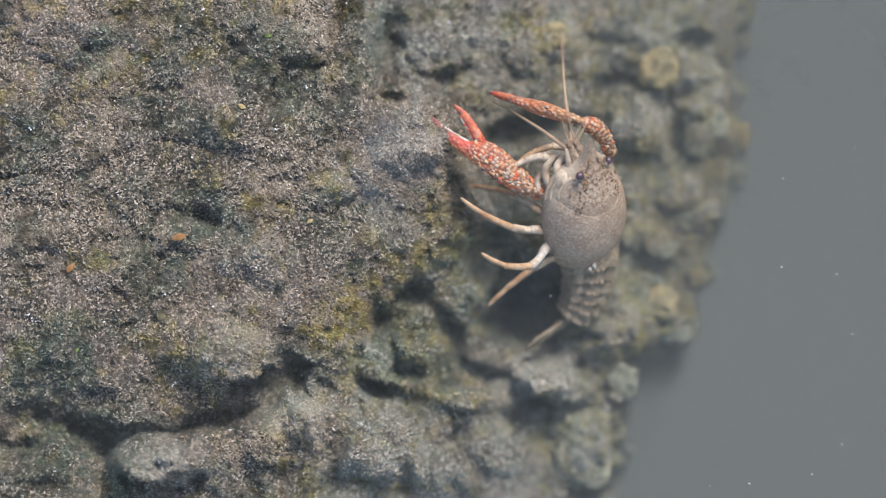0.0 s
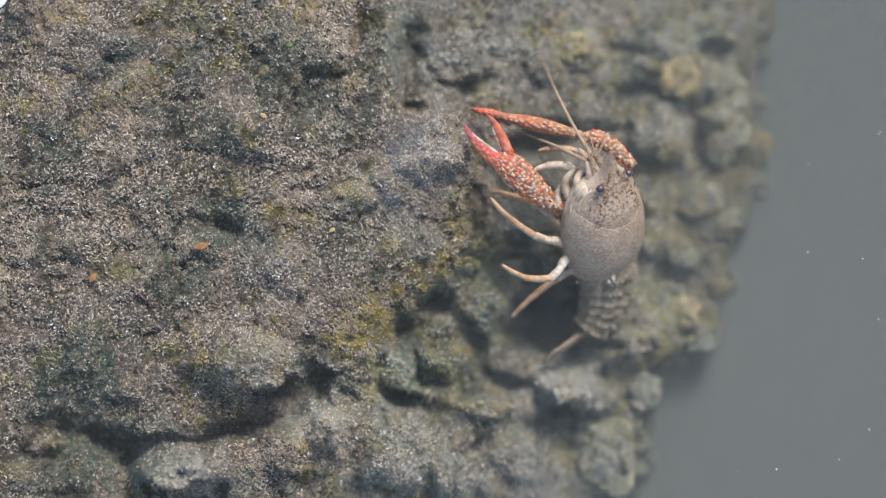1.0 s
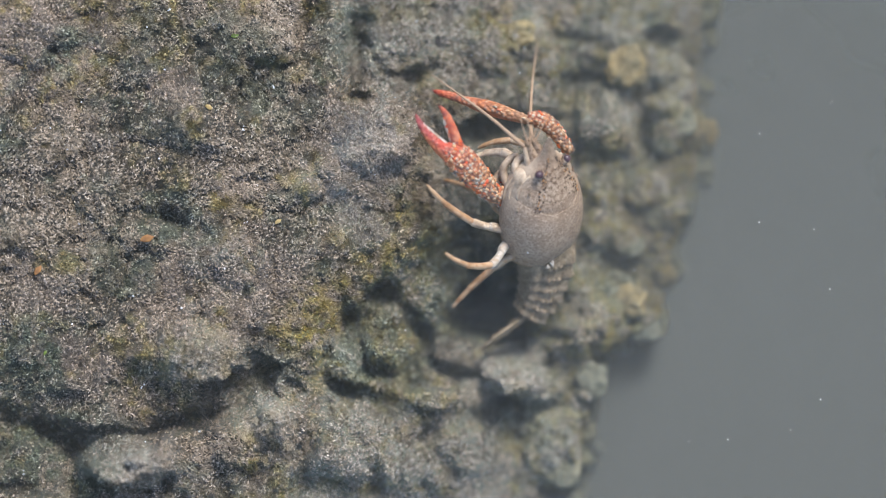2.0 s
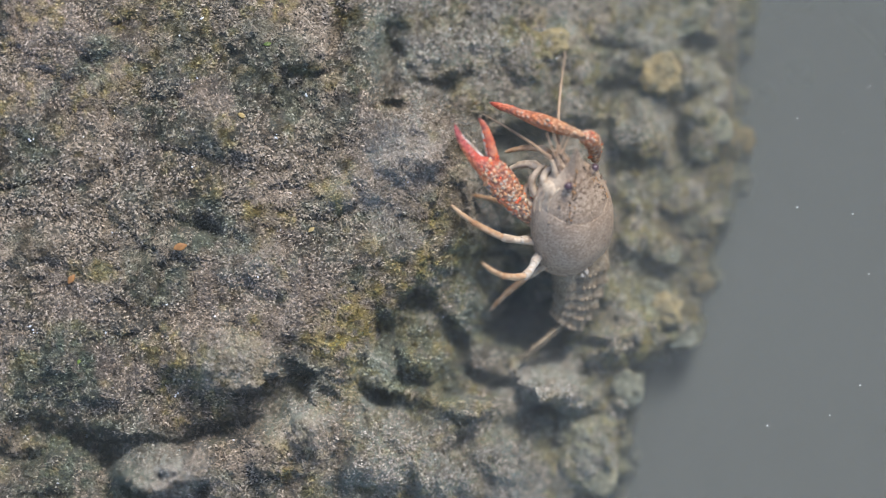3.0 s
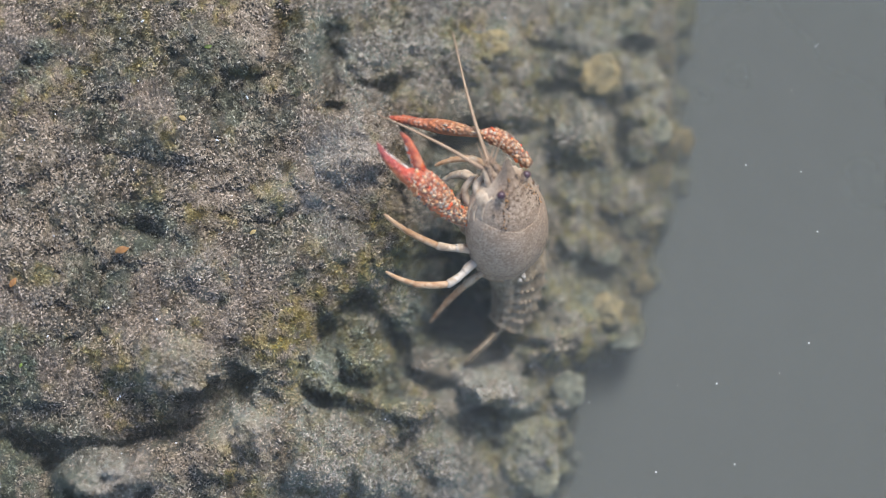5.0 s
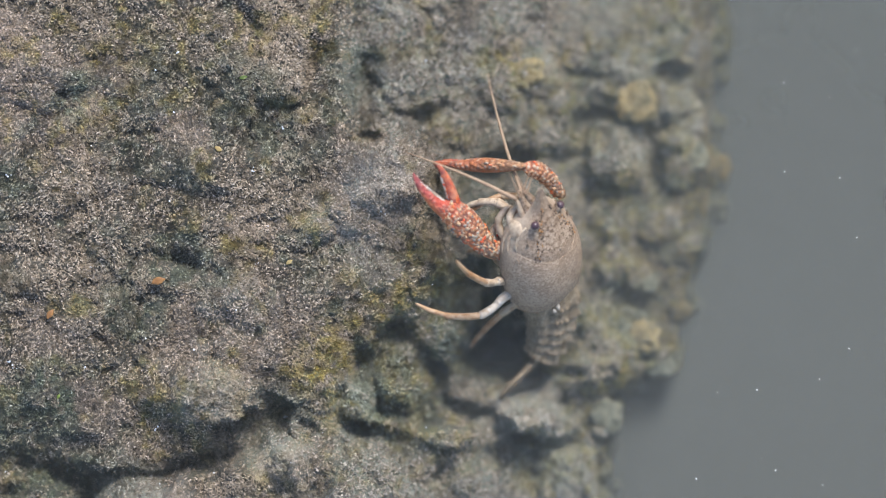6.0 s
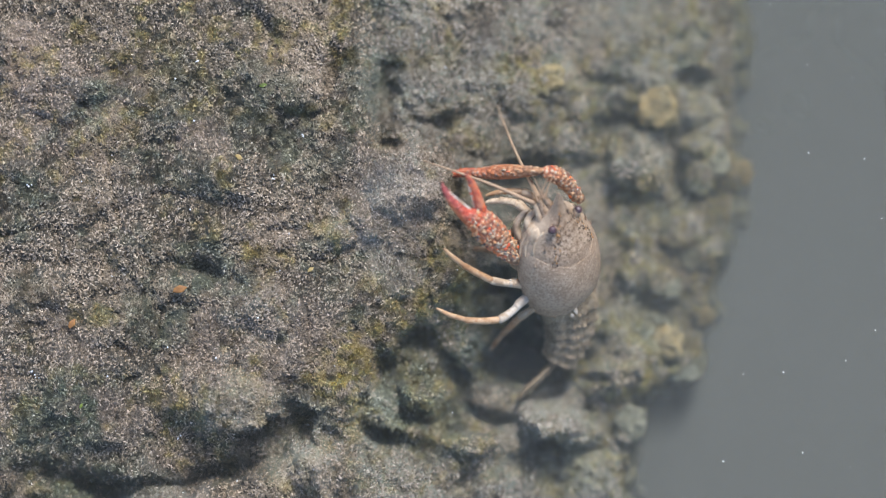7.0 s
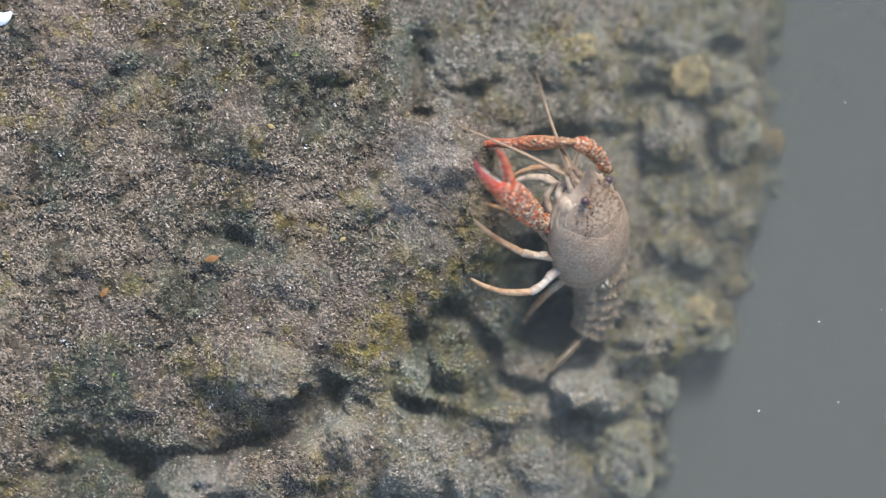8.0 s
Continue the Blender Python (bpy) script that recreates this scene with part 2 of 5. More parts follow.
def claw_material(name, edge_axis, red_from):
    """Worn beige scales on an orange-red shell, redder towards the tip and along one edge."""
    m, nt, bsdf = material(name, 0.55)
    co = nt.nodes.new("ShaderNodeTexCoord")
    sep = nt.nodes.new("ShaderNodeSeparateXYZ")
    nt.links.new(co.outputs["Object"], sep.inputs[0])
    along = mathn(nt, "MULTIPLY", sep.outputs[1], 27.0)
    wide = noise_tex(nt, 260, 3, 0.6)
    base = ramp(nt, along, [(0.0, (0.34, 0.17, 0.08)), (0.3, (0.36, 0.13, 0.05)), (red_from, (0.44, 0.095, 0.035)), (red_from + 0.14, (0.44, 0.065, 0.035)), (1.0, (0.34, 0.07, 0.065))]).outputs[0]
    cells = node(nt, "ShaderNodeTexVoronoi", Scale=760.0, Randomness=1.0)
    nt.links.new(co.outputs["Object"], cells.inputs["Vector"])
    dist = cells.outputs["Distance"]
    pick = nt.nodes.new("ShaderNodeSeparateColor")
    nt.links.new(cells.outputs["Color"], pick.inputs[0])
    beige = ramp(nt, pick.outputs[0], [(0.0, (0.40, 0.14, 0.06)), (0.25, (0.38, 0.22, 0.12)), (0.6, (0.42, 0.32, 0.22)), (1.0, (0.30, 0.27, 0.22))]).outputs[0]
    scale = ramp(nt, dist, [(0.25, (1, 1, 1)), (0.55, (0, 0, 0))]).outputs[0]
    palm = ramp(nt, along, [(red_from - 0.04, (1, 1, 1)), (red_from + 0.14, (0.25, 0.25, 0.25))]).outputs[0]
    if edge_axis == 2:
        palm = mathn(nt, "MULTIPLY", palm, 0.6)
    c = mixc(nt, mathn(nt, "MULTIPLY", scale, palm), base, beige)
    seam = ramp(nt, dist, [(0.42, (0, 0, 0)), (0.7, (0.6, 0.6, 0.6))]).outputs[0]
    c = mixc(nt, mathn(nt, "MULTIPLY", seam, palm), c, (0.045, 0.038, 0.04))
    c = mixc(nt, ramp(nt, wide.outputs[0], [(0.52, (0, 0, 0)), (0.66, (0.55, 0.55, 0.55))]).outputs[0], c, (0.09, 0.06, 0.055))
    edge = ramp(nt, mathn(nt, "MULTIPLY", sep.outputs[edge_axis], -200.0 if edge_axis == 0 else -340.0), [(0.3, (0, 0, 0)), (0.62, (0.85, 0.85, 0.85))]).outputs[0]
    c = mixc(nt, edge, c, mixc(nt, wide.outputs[0], (0.50, 0.20, 0.07), (0.42, 0.09, 0.045)))
    nt.links.new(c, bsdf.inputs["Base Color"])
    bsdf.inputs["Specular IOR Level"].default_value = 0.3
    add_bump(nt, bsdf, mathn(nt, "SUBTRACT", 1.0, dist), 0.6, 0.0012)
    return m


def nub_material(name, tones):
    m, nt, bsdf = material(name, 0.75)
    geo = nt.nodes.new("ShaderNodeNewGeometry")
    n = noise_tex(nt, 900, 3, 0.6)
    c = ramp(nt, geo.outputs["Random Per Island"], tones).outputs[0]
    c = mixc(nt, ramp(nt, n.outputs[0], [(0.45, (0, 0, 0)), (0.7, (0.6, 0.6, 0.6))]).outputs[0], c, (0.14, 0.085, 0.06))
    nt.links.new(c, bsdf.inputs["Base Color"])
    return m


def plain_material(name, a, b, scale, rough):
    m, nt, bsdf = material(name, rough)
    n = noise_tex(nt, scale, 4, 0.6)
    nt.links.new(ramp(nt, n.outputs[0], [(0.35, a), (0.65, b)]).outputs[0], bsdf.inputs["Base Color"])
    return m


ROCK = rock_material()
TURF = turf_material()
STONE = stone_material("silted_stone", [(0.0, (0.21, 0.205, 0.15)), (0.45, (0.27, 0.245, 0.16)), (1.0, (0.34, 0.28, 0.15))])
OCHRE_STONE = stone_material("ochre_stone", [(0.0, (0.26, 0.18, 0.07)), (1.0, (0.32, 0.23, 0.095))], 0.25)
BED = bed_material()
HAZE = murk_material()
SHELL = shell_material("speckled_carapace", (0.235, 0.152, 0.10), (0.315, 0.22, 0.15), (0.405, 0.298, 0.212), (0.17, 0.112, 0.073), 1500, brow=True)
TAIL = shell_material("abdomen_shell", (0.15, 0.104, 0.062), (0.215, 0.156, 0.098), (0.28, 0.21, 0.14), (0.09, 0.06, 0.036), 800)
CLAW = claw_material("red_claw_shell", 0, 0.56)
LONG_CLAW = claw_material("orange_claw_shell", 2, 0.8)
FINGER = shell_material("red_finger_shell", (0.20, 0.05, 0.04), (0.37, 0.085, 0.045), (0.48, 0.19, 0.10), (0.14, 0.045, 0.045), 420)
BUMP = nub_material("pale_tubercle", [(0.0, (0.50, 0.11, 0.05)), (0.3, (0.50, 0.23, 0.10)), (0.55, (0.52, 0.33, 0.19)), (0.74, (0.46, 0.36, 0.25)), (0.88, (0.13, 0.09, 0.08))])
SPOT = plain_material("red_tubercle", (0.50, 0.045, 0.018), (0.56, 0.14, 0.03), 300, 0.7)
WHITE = shell_material("white_joint_shell", (0.30, 0.24, 0.185), (0.41, 0.35, 0.29), (0.50, 0.45, 0.39), (0.30, 0.20, 0.12), 260)
LIMB = shell_material("pale_leg_shell", (0.22, 0.14, 0.08), (0.32, 0.225, 0.14), (0.42, 0.325, 0.23), (0.24, 0.12, 0.05), 260)
SHIN = shell_material("orange_tan_shin", (0.26, 0.135, 0.065), (0.37, 0.22, 0.12), (0.44, 0.31, 0.20), (0.22, 0.10, 0.04), 300)
FACE = shell_material("pale_face_shell", (0.33, 0.23, 0.155), (0.44, 0.325, 0.225), (0.52, 0.41, 0.30), (0.20, 0.13, 0.08), 300)
FEELER = plain_material("feeler", (0.22, 0.135, 0.08), (0.30, 0.195, 0.12), 200, 0.65)
KNOB = nub_material("ring_knob", [(0.0, (0.12, 0.08, 0.05)), (0.4, (0.18, 0.13, 0.08)), (1.0, (0.25, 0.185, 0.12))])
BEAD = plain_material("brown_bead", (0.05, 0.03, 0.02), (0.10, 0.06, 0.035), 500, 0.6)
RUST = plain_material("rusty_bead", (0.24, 0.10, 0.03), (0.36, 0.18, 0.06), 500, 0.6)
EYE = plain_material("dark_eye", (0.03, 0.015, 0.018), (0.07, 0.032, 0.038), 300, 0.3)
LEAF = plain_material("orange_leaf", (0.20, 0.08, 0.02), (0.33, 0.15, 0.04), 300, 0.6)
STRAW = plain_material("straw_leaf", (0.32, 0.22, 0.08), (0.46, 0.34, 0.14), 300, 0.6)
SPROUT = plain_material("green_sprig", (0.10, 0.15, 0.02), (0.20, 0.25, 0.04), 300, 0.6)
BUBBLE = plain_material("air_bubble", (0.62, 0.64, 0.66), (0.8, 0.8, 0.8), 800, 0.12)
SPECK = plain_material("white_speck", (0.36, 0.38, 0.40), (0.62, 0.62, 0.62), 800, 0.6)


# ---- mesh helpers ----
def raw_mesh(name, verts, faces, mat, smooth=True):
    me = bpy.data.meshes.new(name)
    me.from_pydata([tuple(map(float, v)) for v in verts], [], [tuple(map(int, f)) for f in faces])
    me.materials.append(mat)
    if smooth:
        me.polygons.foreach_set("use_smooth", [True] * len(me.polygons))
    me.update()
    return me


def part(name, vf, mat, parent, label="", m=None):
    ob = new(name, raw_mesh(name, vf[0], vf[1], mat))
    ob.parent = parent
    if m is not None:
        ob.matrix_basis = m
    return tagged(ob, label)


def join(*shapes):
    verts, faces = [], []
    for v, f in shapes:
        k = len(verts)
        verts.extend(v)
        faces.extend([tuple(i + k for i in face) for face in f])
    return verts, faces


def rings(sections, close=True):
    """Rings of equal count joined into a closed skin."""
    n = len(sections[0])
    verts = [p for s in sections for p in s]
    faces = []
    for i in range(len(sections) - 1):
        for j in range(n):
            a, b = i * n + j, i * n + (j + 1) % n
            faces.append((a, b, b + n, a + n))
    if close:
        faces.append(tuple(range(n - 1, -1, -1)))
        k = (len(sections) - 1) * n
        faces.append(tuple(range(k, k + n)))
    return verts, faces


def spline(points, per=6):
    """A smooth line through points of any dimension."""
    p = np.array(points, float)
    p = np.vstack([2 * p[0] - p[1], p, 2 * p[-1] - p[-2]])
    out = []
    for i in range(1, len(p) - 2):
        for s in range(per):
            t = s / per
            out.append(0.5 * ((2 * p[i]) + (p[i + 1] - p[i - 1]) * t + (2 * p[i - 1] - 5 * p[i] + 4 * p[i + 1] - p[i + 2]) * t ** 2
                              + (3 * p[i] - p[i - 1] - 3 * p[i + 1] + p[i + 2]) * t ** 3))
    out.append(p[-2])
    return np.array(out)


def tube(points, seg=10, per=5, flat=1.0):
    """A tapering tube in centimetres through rows of x, y, z, radius; flat squeezes it along its second axis."""
    line = spline(points, per)
    pos, rad = line[:, :3] * CM, np.maximum(line[:, 3], 0.004) * CM
    tang = np.gradient(pos, axis=0)
    tang /= np.linalg.norm(tang, axis=1)[:, None]
    up = np.array((0.0, 0.0, 1.0))
    secs = []
    for p, t, r in zip(pos, tang, rad):
        side = np.cross(t, up)
        side /= max(np.linalg.norm(side), 1e-6)
        top = np.cross(side, t)
        secs.append([p + r * (math.cos(a) * side + flat * math.sin(a) * top) for a in np.linspace(0, 2 * math.pi, seg, endpoint=False)])
    return rings(secs)


def ball(x, y, z, rx, ry=None, rz=None, seg=8):
    ry, rz = ry or rx, rz or rx
    secs = []
    for b in np.linspace(-1.45, 1.45, seg // 2 + 2):
        secs.append([((x + rx * math.cos(b) * math.cos(a)) * CM, (y + ry * math.cos(b) * math.sin(a)) * CM, (z + rz * math.sin(b)) * CM)
                     for a in np.linspace(0, 2 * math.pi, seg, endpoint=False)])
    return rings(secs)


def nub(x, y, z, r, rnd, tall=0.6):
    """A worn, uneven scale: an irregular low cone with a blunt, shifted top."""
    n = 7
    lean = rnd.uniform(-0.3, 0.3), rnd.uniform(-0.1, 0.5)
    turn = rnd.uniform(0, 1)
    secs = []
    for grow, up in ((1.0, -0.35), (0.9, 0.35), (0.45, 0.85), (0.12, 1.0)):
        ring = []
        for j in range(n):
            a = (j + turn) * 2 * math.pi / n
            k = grow * r * (1 + 0.35 * math.sin(3.1 * j + 9 * turn) + 0.1 * rnd.uniform(-1, 1))
            ring.append(((x + k * math.cos(a) + lean[0] * r * up) * CM, (y + 1.3 * k * math.sin(a) + lean[1] * r * up) * CM, (z + up * r * tall) * CM))
        secs.append(ring)
    return rings(secs)


def lattice(u, v, size, seed):
    """Smooth value noise, -1 to 1, over plan points in centimetres."""
    g = np.random.default_rng(seed).uniform(-1, 1, (160, 160))
    a, b = u / size + 60.3, v / size + 60.7
    i, j = np.floor(a).astype(int), np.floor(b).astype(int)
    f, h = a - i, b - j
    f, h = f * f * f * (f * (6 * f - 15) + 10), h * h * h * (h * (6 * h - 15) + 10)
    i, j = i % 159, j % 159
    return (g[i, j] * (1 - f) + g[i + 1, j] * f) * (1 - h) + (g[i, j + 1] * (1 - f) + g[i + 1, j + 1] * f) * h


def domes(u, v, size, seed):
    """Rounded cushions, 0 in the creases between them and 1 on their tops."""
    r = np.random.default_rng(seed).uniform(0.1, 0.9, (127, 127, 2))
    a, b = u / size + 60.4, v / size + 60.2
    i, j = np.floor(a).astype(int), np.floor(b).astype(int)
    best = np.full(np.shape(u), 9.0)
    for di in (-1, 0, 1):
        for dj in (-1, 0, 1):
            o = r[(i + di) % 127, (j + dj) % 127]
            best = np.minimum(best, np.hypot(i + di + o[..., 0] - a, j + dj + o[..., 1] - b))
    return np.sqrt(np.clip(1 - (best / 0.85) ** 2, 0, 1))


def step(a, b, x):
    t = np.clip((x - a) / (b - a), 0, 1)
    return t * t * (3 - 2 * t)


def line_distance(u, v, pts):
    best = np.full(u.shape, 1e9)
    for (ax, ay), (bx, by) in zip(pts, pts[1:]):
        dx, dy = bx - ax, by - ay
        t = np.clip(((u - ax) * dx + (v - ay) * dy) / (dx * dx + dy * dy), 0, 1)
        best = np.minimum(best, np.hypot(u - ax - t * dx, v - ay - t * dy))
    return best


# ---- the ledge: placed to fit the camera's view, in centimetres right and up on its face ----
BRINK = [(-3.29, 12.52), (-3.46, 6.8), (-3.07, 4.84), (-1.68, 4.45), (-0.43, 4.21), (-0.29, 1.98), (-0.82, 0.38), (-1.68, -1.05), (-3.2, -2.21), (-4, -3.55), (-4.98, -5.7), (-5.43, -11.77)]
EDGE_V = [-9.98, -7.84, -5.7, -4.27, -3.55, -3.02, -2.12, -0.7, 0.73, 2.52, 4.3, 6.8, 13.23]
EDGE_U = [4.57, 4.96, 5.46, 5.68, 5.91, 6.54, 7.82, 8.05, 8.54, 9, 9.21, 9.36, 9.57]
# mounds: u, v, radius across, radius along, turn in degrees, height
MOUNDS = [
    (-1.68, 3.41, 1.34, 1.07, 0, 0.5),
    (-8.11, -3.34, 2.32, 1.29, -8, 1),
    (-11.86, -2.12, 1.96, 1.25, 0, 0.3),
    (-5.61, -2.12, 1.61, 1.07, -20, 0.35),
    (-9.18, -6.77, 2.14, 1.07, 5, 1.2),
    (-4.36, -0.7, 2.14, 1.25, 20, 0.4),
    (-4.71, -5.16, 1.07, 1.25, 40, 0.7),
    (-2.57, -6.41, 1.96, 1.61, 0, 0.7),
    (-0.07, -5.16, 1.96, 0.89, 25, 0.6),
    (2.61, -4.27, 1.52, 0.71, 15, 0.6),
    (0.29, -6.95, 2.5, 1.25, 0, 0.5),
    (3.86, -6.23, 1.25, 1.07, 0, 0.3),
    (2.34, -2.04, 2.14, 1.34, 10, -1.6),
    (1, -0.16, 1.25, 1.16, 0, -1.3),
    (1.89, 3.77, 1.07, 0.54, 10, -0.9),
]
MOUNDS += [
    (-1.5, -1.86, 0.71, 0.71, 0, -0.5),
    (0.82, 6.27, 1.96, 1.07, 0, 0.4),
    (-1.5, 6.27, 1.07, 1.61, 0, 0.35),
    (5.64, 3.77, 1.43, 1.07, 0, 0.5),
    (5.46, 0.55, 1.07, 1.43, 0, 0.4),
    (6.54, 6.8, 1.43, 0.89, 0, 0.3),
    (4.93, 5.55, 0.89, 0.71, 0, -0.3),
    (7.25, 5.02, 0.71, 0.71, 0, -0.25),
    (5.29, -1.41, 1.25, 1.07, 0, 0.4),
    (5.02, -2.84, 0.98, 0.8, 0, 0.7),
    (5.82, -2.12, 0.89, 0.71, 0, 0.5),
    (4.75, -5.25, 0.98, 0.71, 0, 0.5),
    (-3.43, -2.66, 0.8, 1.34, 0, 0.4),
    (-1.5, -2.3, 0.46, 0.43, 0, 0.35),
    (-0.34, -2.12, 0.46, 0.39, 0, 0.35),
]
MOUNDS += [
    (-1.68, -3.46, 0.43, 0.32, 0, 0.3),
    (-1.05, -2.75, 1.16, 0.98, 0, -0.5),
    (-2.12, -4.36, 1.52, 0.54, -10, -0.55),
    (-2.36, -2.84, 0.5, 1.07, 0, -0.5),
    (-0.52, -3.91, 0.8, 0.71, 0, -0.5),
    (-12.21, -7.04, 1.52, 0.8, 0, -0.5),
    (-4.8, -3.02, 0.54, 1.07, 0, -0.25),
    (-11.68, 3.23, 1.79, 1.07, 0, 0.3),
    (-6.5, 3.59, 1.96, 1.25, 0, 0.3),
    (-8.64, 1.27, 1.25, 0.89, 0, -0.25),
    (-12.57, 6.45, 1.43, 1.61, 0, 0.3),
    (-5.43, 6.8, 1.79, 1.25, 0, 0.35),
    (-3.29, 1.98, 1.34, 0.8, 20, 0.4),
    (-2.48, 0.02, 0.89, 0.68, 0, 0.45),
    (-6.32, -0.52, 1.79, 0.68, 10, 0.35),
]
MOUNDS += [
    (-7.39, 3.41, 1.43, 0.8, 0, 0.3),
    (-5.43, 4.04, 1.07, 0.71, 0, 0.25),
    (-10.25, 1.98, 1.43, 0.8, 0, 0.3),
    (-12.39, 0.38, 1.25, 0.89, 0, 0.25),
    (-8.29, 1, 0.89, 0.5, 0, -0.3),
    (-4, 0.2, 0.98, 0.62, 0, -0.1),
    (0.46, -2.3, 1.25, 0.8, 0, -0.6),
    (-9.89, -0.16, 1.07, 0.8, 0, -0.1),
    (-12.93, -3.91, 1.16, 0.71, 0, -0.3),
    (-11.68, -4.89, 1.7, 0.62, 0, -0.5),
    (-4.8, -4.27, 0.75, 0.46, 0, -0.3),
    (-9.62, 4.75, 0.98, 0.71, 0, -0.1),
    (-12.04, 5.55, 0.8, 0.57, 0, -0.3),
    (-5.61, 4.93, 1.07, 0.71, 0, -0.15),
    (-1.11, 0.82, 0.54, 0.89, 0, -0.2),
]
# round knobs: u, v, radius, height
KNOBS = [
    (-1.23, -3.05, 0.89, 1),
    (-2.57, -3.7, 0.64, 0.7),
    (0.11, -1.73, 0.82, 0.9),
    (-0.46, 0.02, 0.68, 0.7),
    (0.79, -0.66, 0.61, 0.6),
    (-1.68, -4.45, 0.68, 0.5),
    (-0.87, -0.66, 0.5, 0.5),
    (-1.5, -2.12, 0.54, 0.35),
    (6.18, 5.77, 0.61, 0.7),
    (7.7, 3.91, 0.89, 0.9),
    (9.07, 3.66, 0.54, 0.6),
    (7.7, 5.2, 1.04, 0.7),
    (5.73, 4.21, 1.14, 0.9),
    (8.14, 1.09, 0.61, 0.7),
    (7.25, -2.54, 0.75, 1),
    (5.37, -4.48, 0.75, 0.9),
    (4.75, -2.12, 1.5, 0.8),
    (6.32, -2.73, 0.39, 0.5),
    (6.68, -1.55, 0.43, 0.5),
    (5.55, 0.64, 0.64, 0.6),
    (6.36, 0.2, 0.54, 0.5),
    (5.2, -6.41, 0.82, 0.7),
]
KNOBS += [
    (4.04, -6.32, 1.18, 0.6),
    (3.59, 4.66, 0.79, 0.6),
    (4.04, 5.73, 0.61, 0.5),
    (3.14, 6.8, 0.71, 0.5),
    (2.07, 6.45, 0.82, 0.4),
    (7.07, 1.98, 0.79, 0.5),
    (5.46, 1.98, 0.79, 0.5),
    (7.96, -0.87, 0.57, 0.5),
]
# flat-topped slabs: u, v, radius across, radius along, turn in degrees, height
SLABS = [
    (2.87, -4.27, 1.7, 0.75, -14, 1.1),
    (-1.86, 3.41, 1.52, 1.11, 0, 0.35),
    (-9.36, -6.77, 1.64, 1, 0, 1.1),
    (-5.61, -5.87, 1.43, 1.34, 0, 0.6),
    (-7.21, -3.46, 1.7, 1.11, -8, 0.4),
    (-2.57, -6.23, 1.61, 1.25, 0, 0.5),
    (-0.07, -4.62, 1.25, 0.61, -15, 0.5),
    (1.36, -6.41, 1.43, 0.8, -20, 0.5),
    (-0.43, -7.3, 1.07, 0.71, 0, 0.4),
]
# pits between them: u, v, radius across, radius along, turn in degrees, depth
PITS = [
    (1.57, -2.12, 1.52, 0.82, -8, 1.82),
    (-1.5, -1.54, 0.64, 0.54, 0, 0.75),
    (-0.29, -2.87, 0.43, 0.71, 0, 0.6),
    (0.86, -3.95, 1.14, 0.29, -20, 0.91),
    (-1.5, -3.82, 0.54, 0.32, 0, 0.7),
    (2.16, -5.25, 1.07, 0.36, 28, 0.6),
    (2.96, -5.96, 0.75, 0.54, 0, 0.4),
    (6.71, -3.05, 0.5, 0.36, 0, 0.98),
    (6.93, 3.73, 0.3, 0.61, 0, 0.84),
    (4.96, 5.37, 1, 0.32, -10, 0.77),
    (5.25, 4.57, 0.39, 0.46, 0, 0.7),
    (7.52, 6.77, 0.61, 0.39, 0, 0.98),
    (-2.57, 6.18, 0.46, 1.43, -14, 0.7),
    (-4.05, 7.07, 0.32, 0.93, -10, 0.63),
    (-2.43, 4.7, 0.61, 0.25, 0, 0.63),
]
PITS += [
    (-0.87, 5.37, 0.79, 0.21, -12, 0.56),
    (-0.34, 1.62, 0.43, 0.86, 0, 1.05),
    (1.71, 3.73, 1.18, 0.54, 12, 1.12),
    (1.18, -1.05, 1.07, 0.89, 0, 0.7),
    (-2.75, -4.45, 0.61, 0.29, 0, 0.63),
    (0, -6.14, 0.64, 0.5, 0, 0.49),
    (-1.68, -7.3, 0.36, 0.71, 10, 0.49),
    (-4.36, -4.71, 0.36, 0.61, -20, 0.56),
    (-5.25, -6.77, 0.39, 1.14, -25, 0.63),
    (-5.25, -3.73, 0.71, 0.32, -25, 0.84),
    (4.57, 6.8, 0.89, 0.29, -8, 0.56),
    (3.86, 4.12, 0.61, 0.43, 0, 0.42),
    (6.18, -0.7, 0.79, 0.46, 0, 0.63),
    (4.04, -2.84, 0.61, 0.25, 0, 0.56),
    (3.86, -3.91, 0.25, 0.46, 0, 0.63),
]
PITS += [
    (-13.55, -6.77, 0.89, 0.57, 0, 0.6),
    (-11.68, -5.91, 1.14, 0.39, 8, 0.8),
    (-13.19, -4.89, 1.07, 0.61, 0, 0.5),
    (-7.75, -6.5, 0.32, 0.54, 0, 0.5),
    (-7.48, -5.87, 0.46, 0.36, 0, 0.5),
    (-3.73, -6.23, 0.29, 0.79, -20, 0.5),
    (-9.71, -6.86, 0.79, 0.36, 0, 0.5),
    (-2.48, -2.66, 0.36, 0.71, 0, 0.4),
    (-2.12, -3.55, 0.25, 0.46, 0, 0.4),
    (-3.29, -3.29, 0.29, 0.36, 0, 0.35),
]
PITS += [
    (-11.23, -7.12, 0.32, 0.86, 0, 0.6),
    (-12.39, -6.23, 0.71, 0.25, 0, 0.5),
    (-8.11, -7.48, 0.29, 0.54, 0, 0.5),
    (-6.5, -7.48, 0.32, 0.71, 20, 0.5),
    (-12.93, -7.7, 0.89, 0.32, 0, 0.5),
    (-4, -7.48, 0.36, 0.71, -15, 0.4),
]
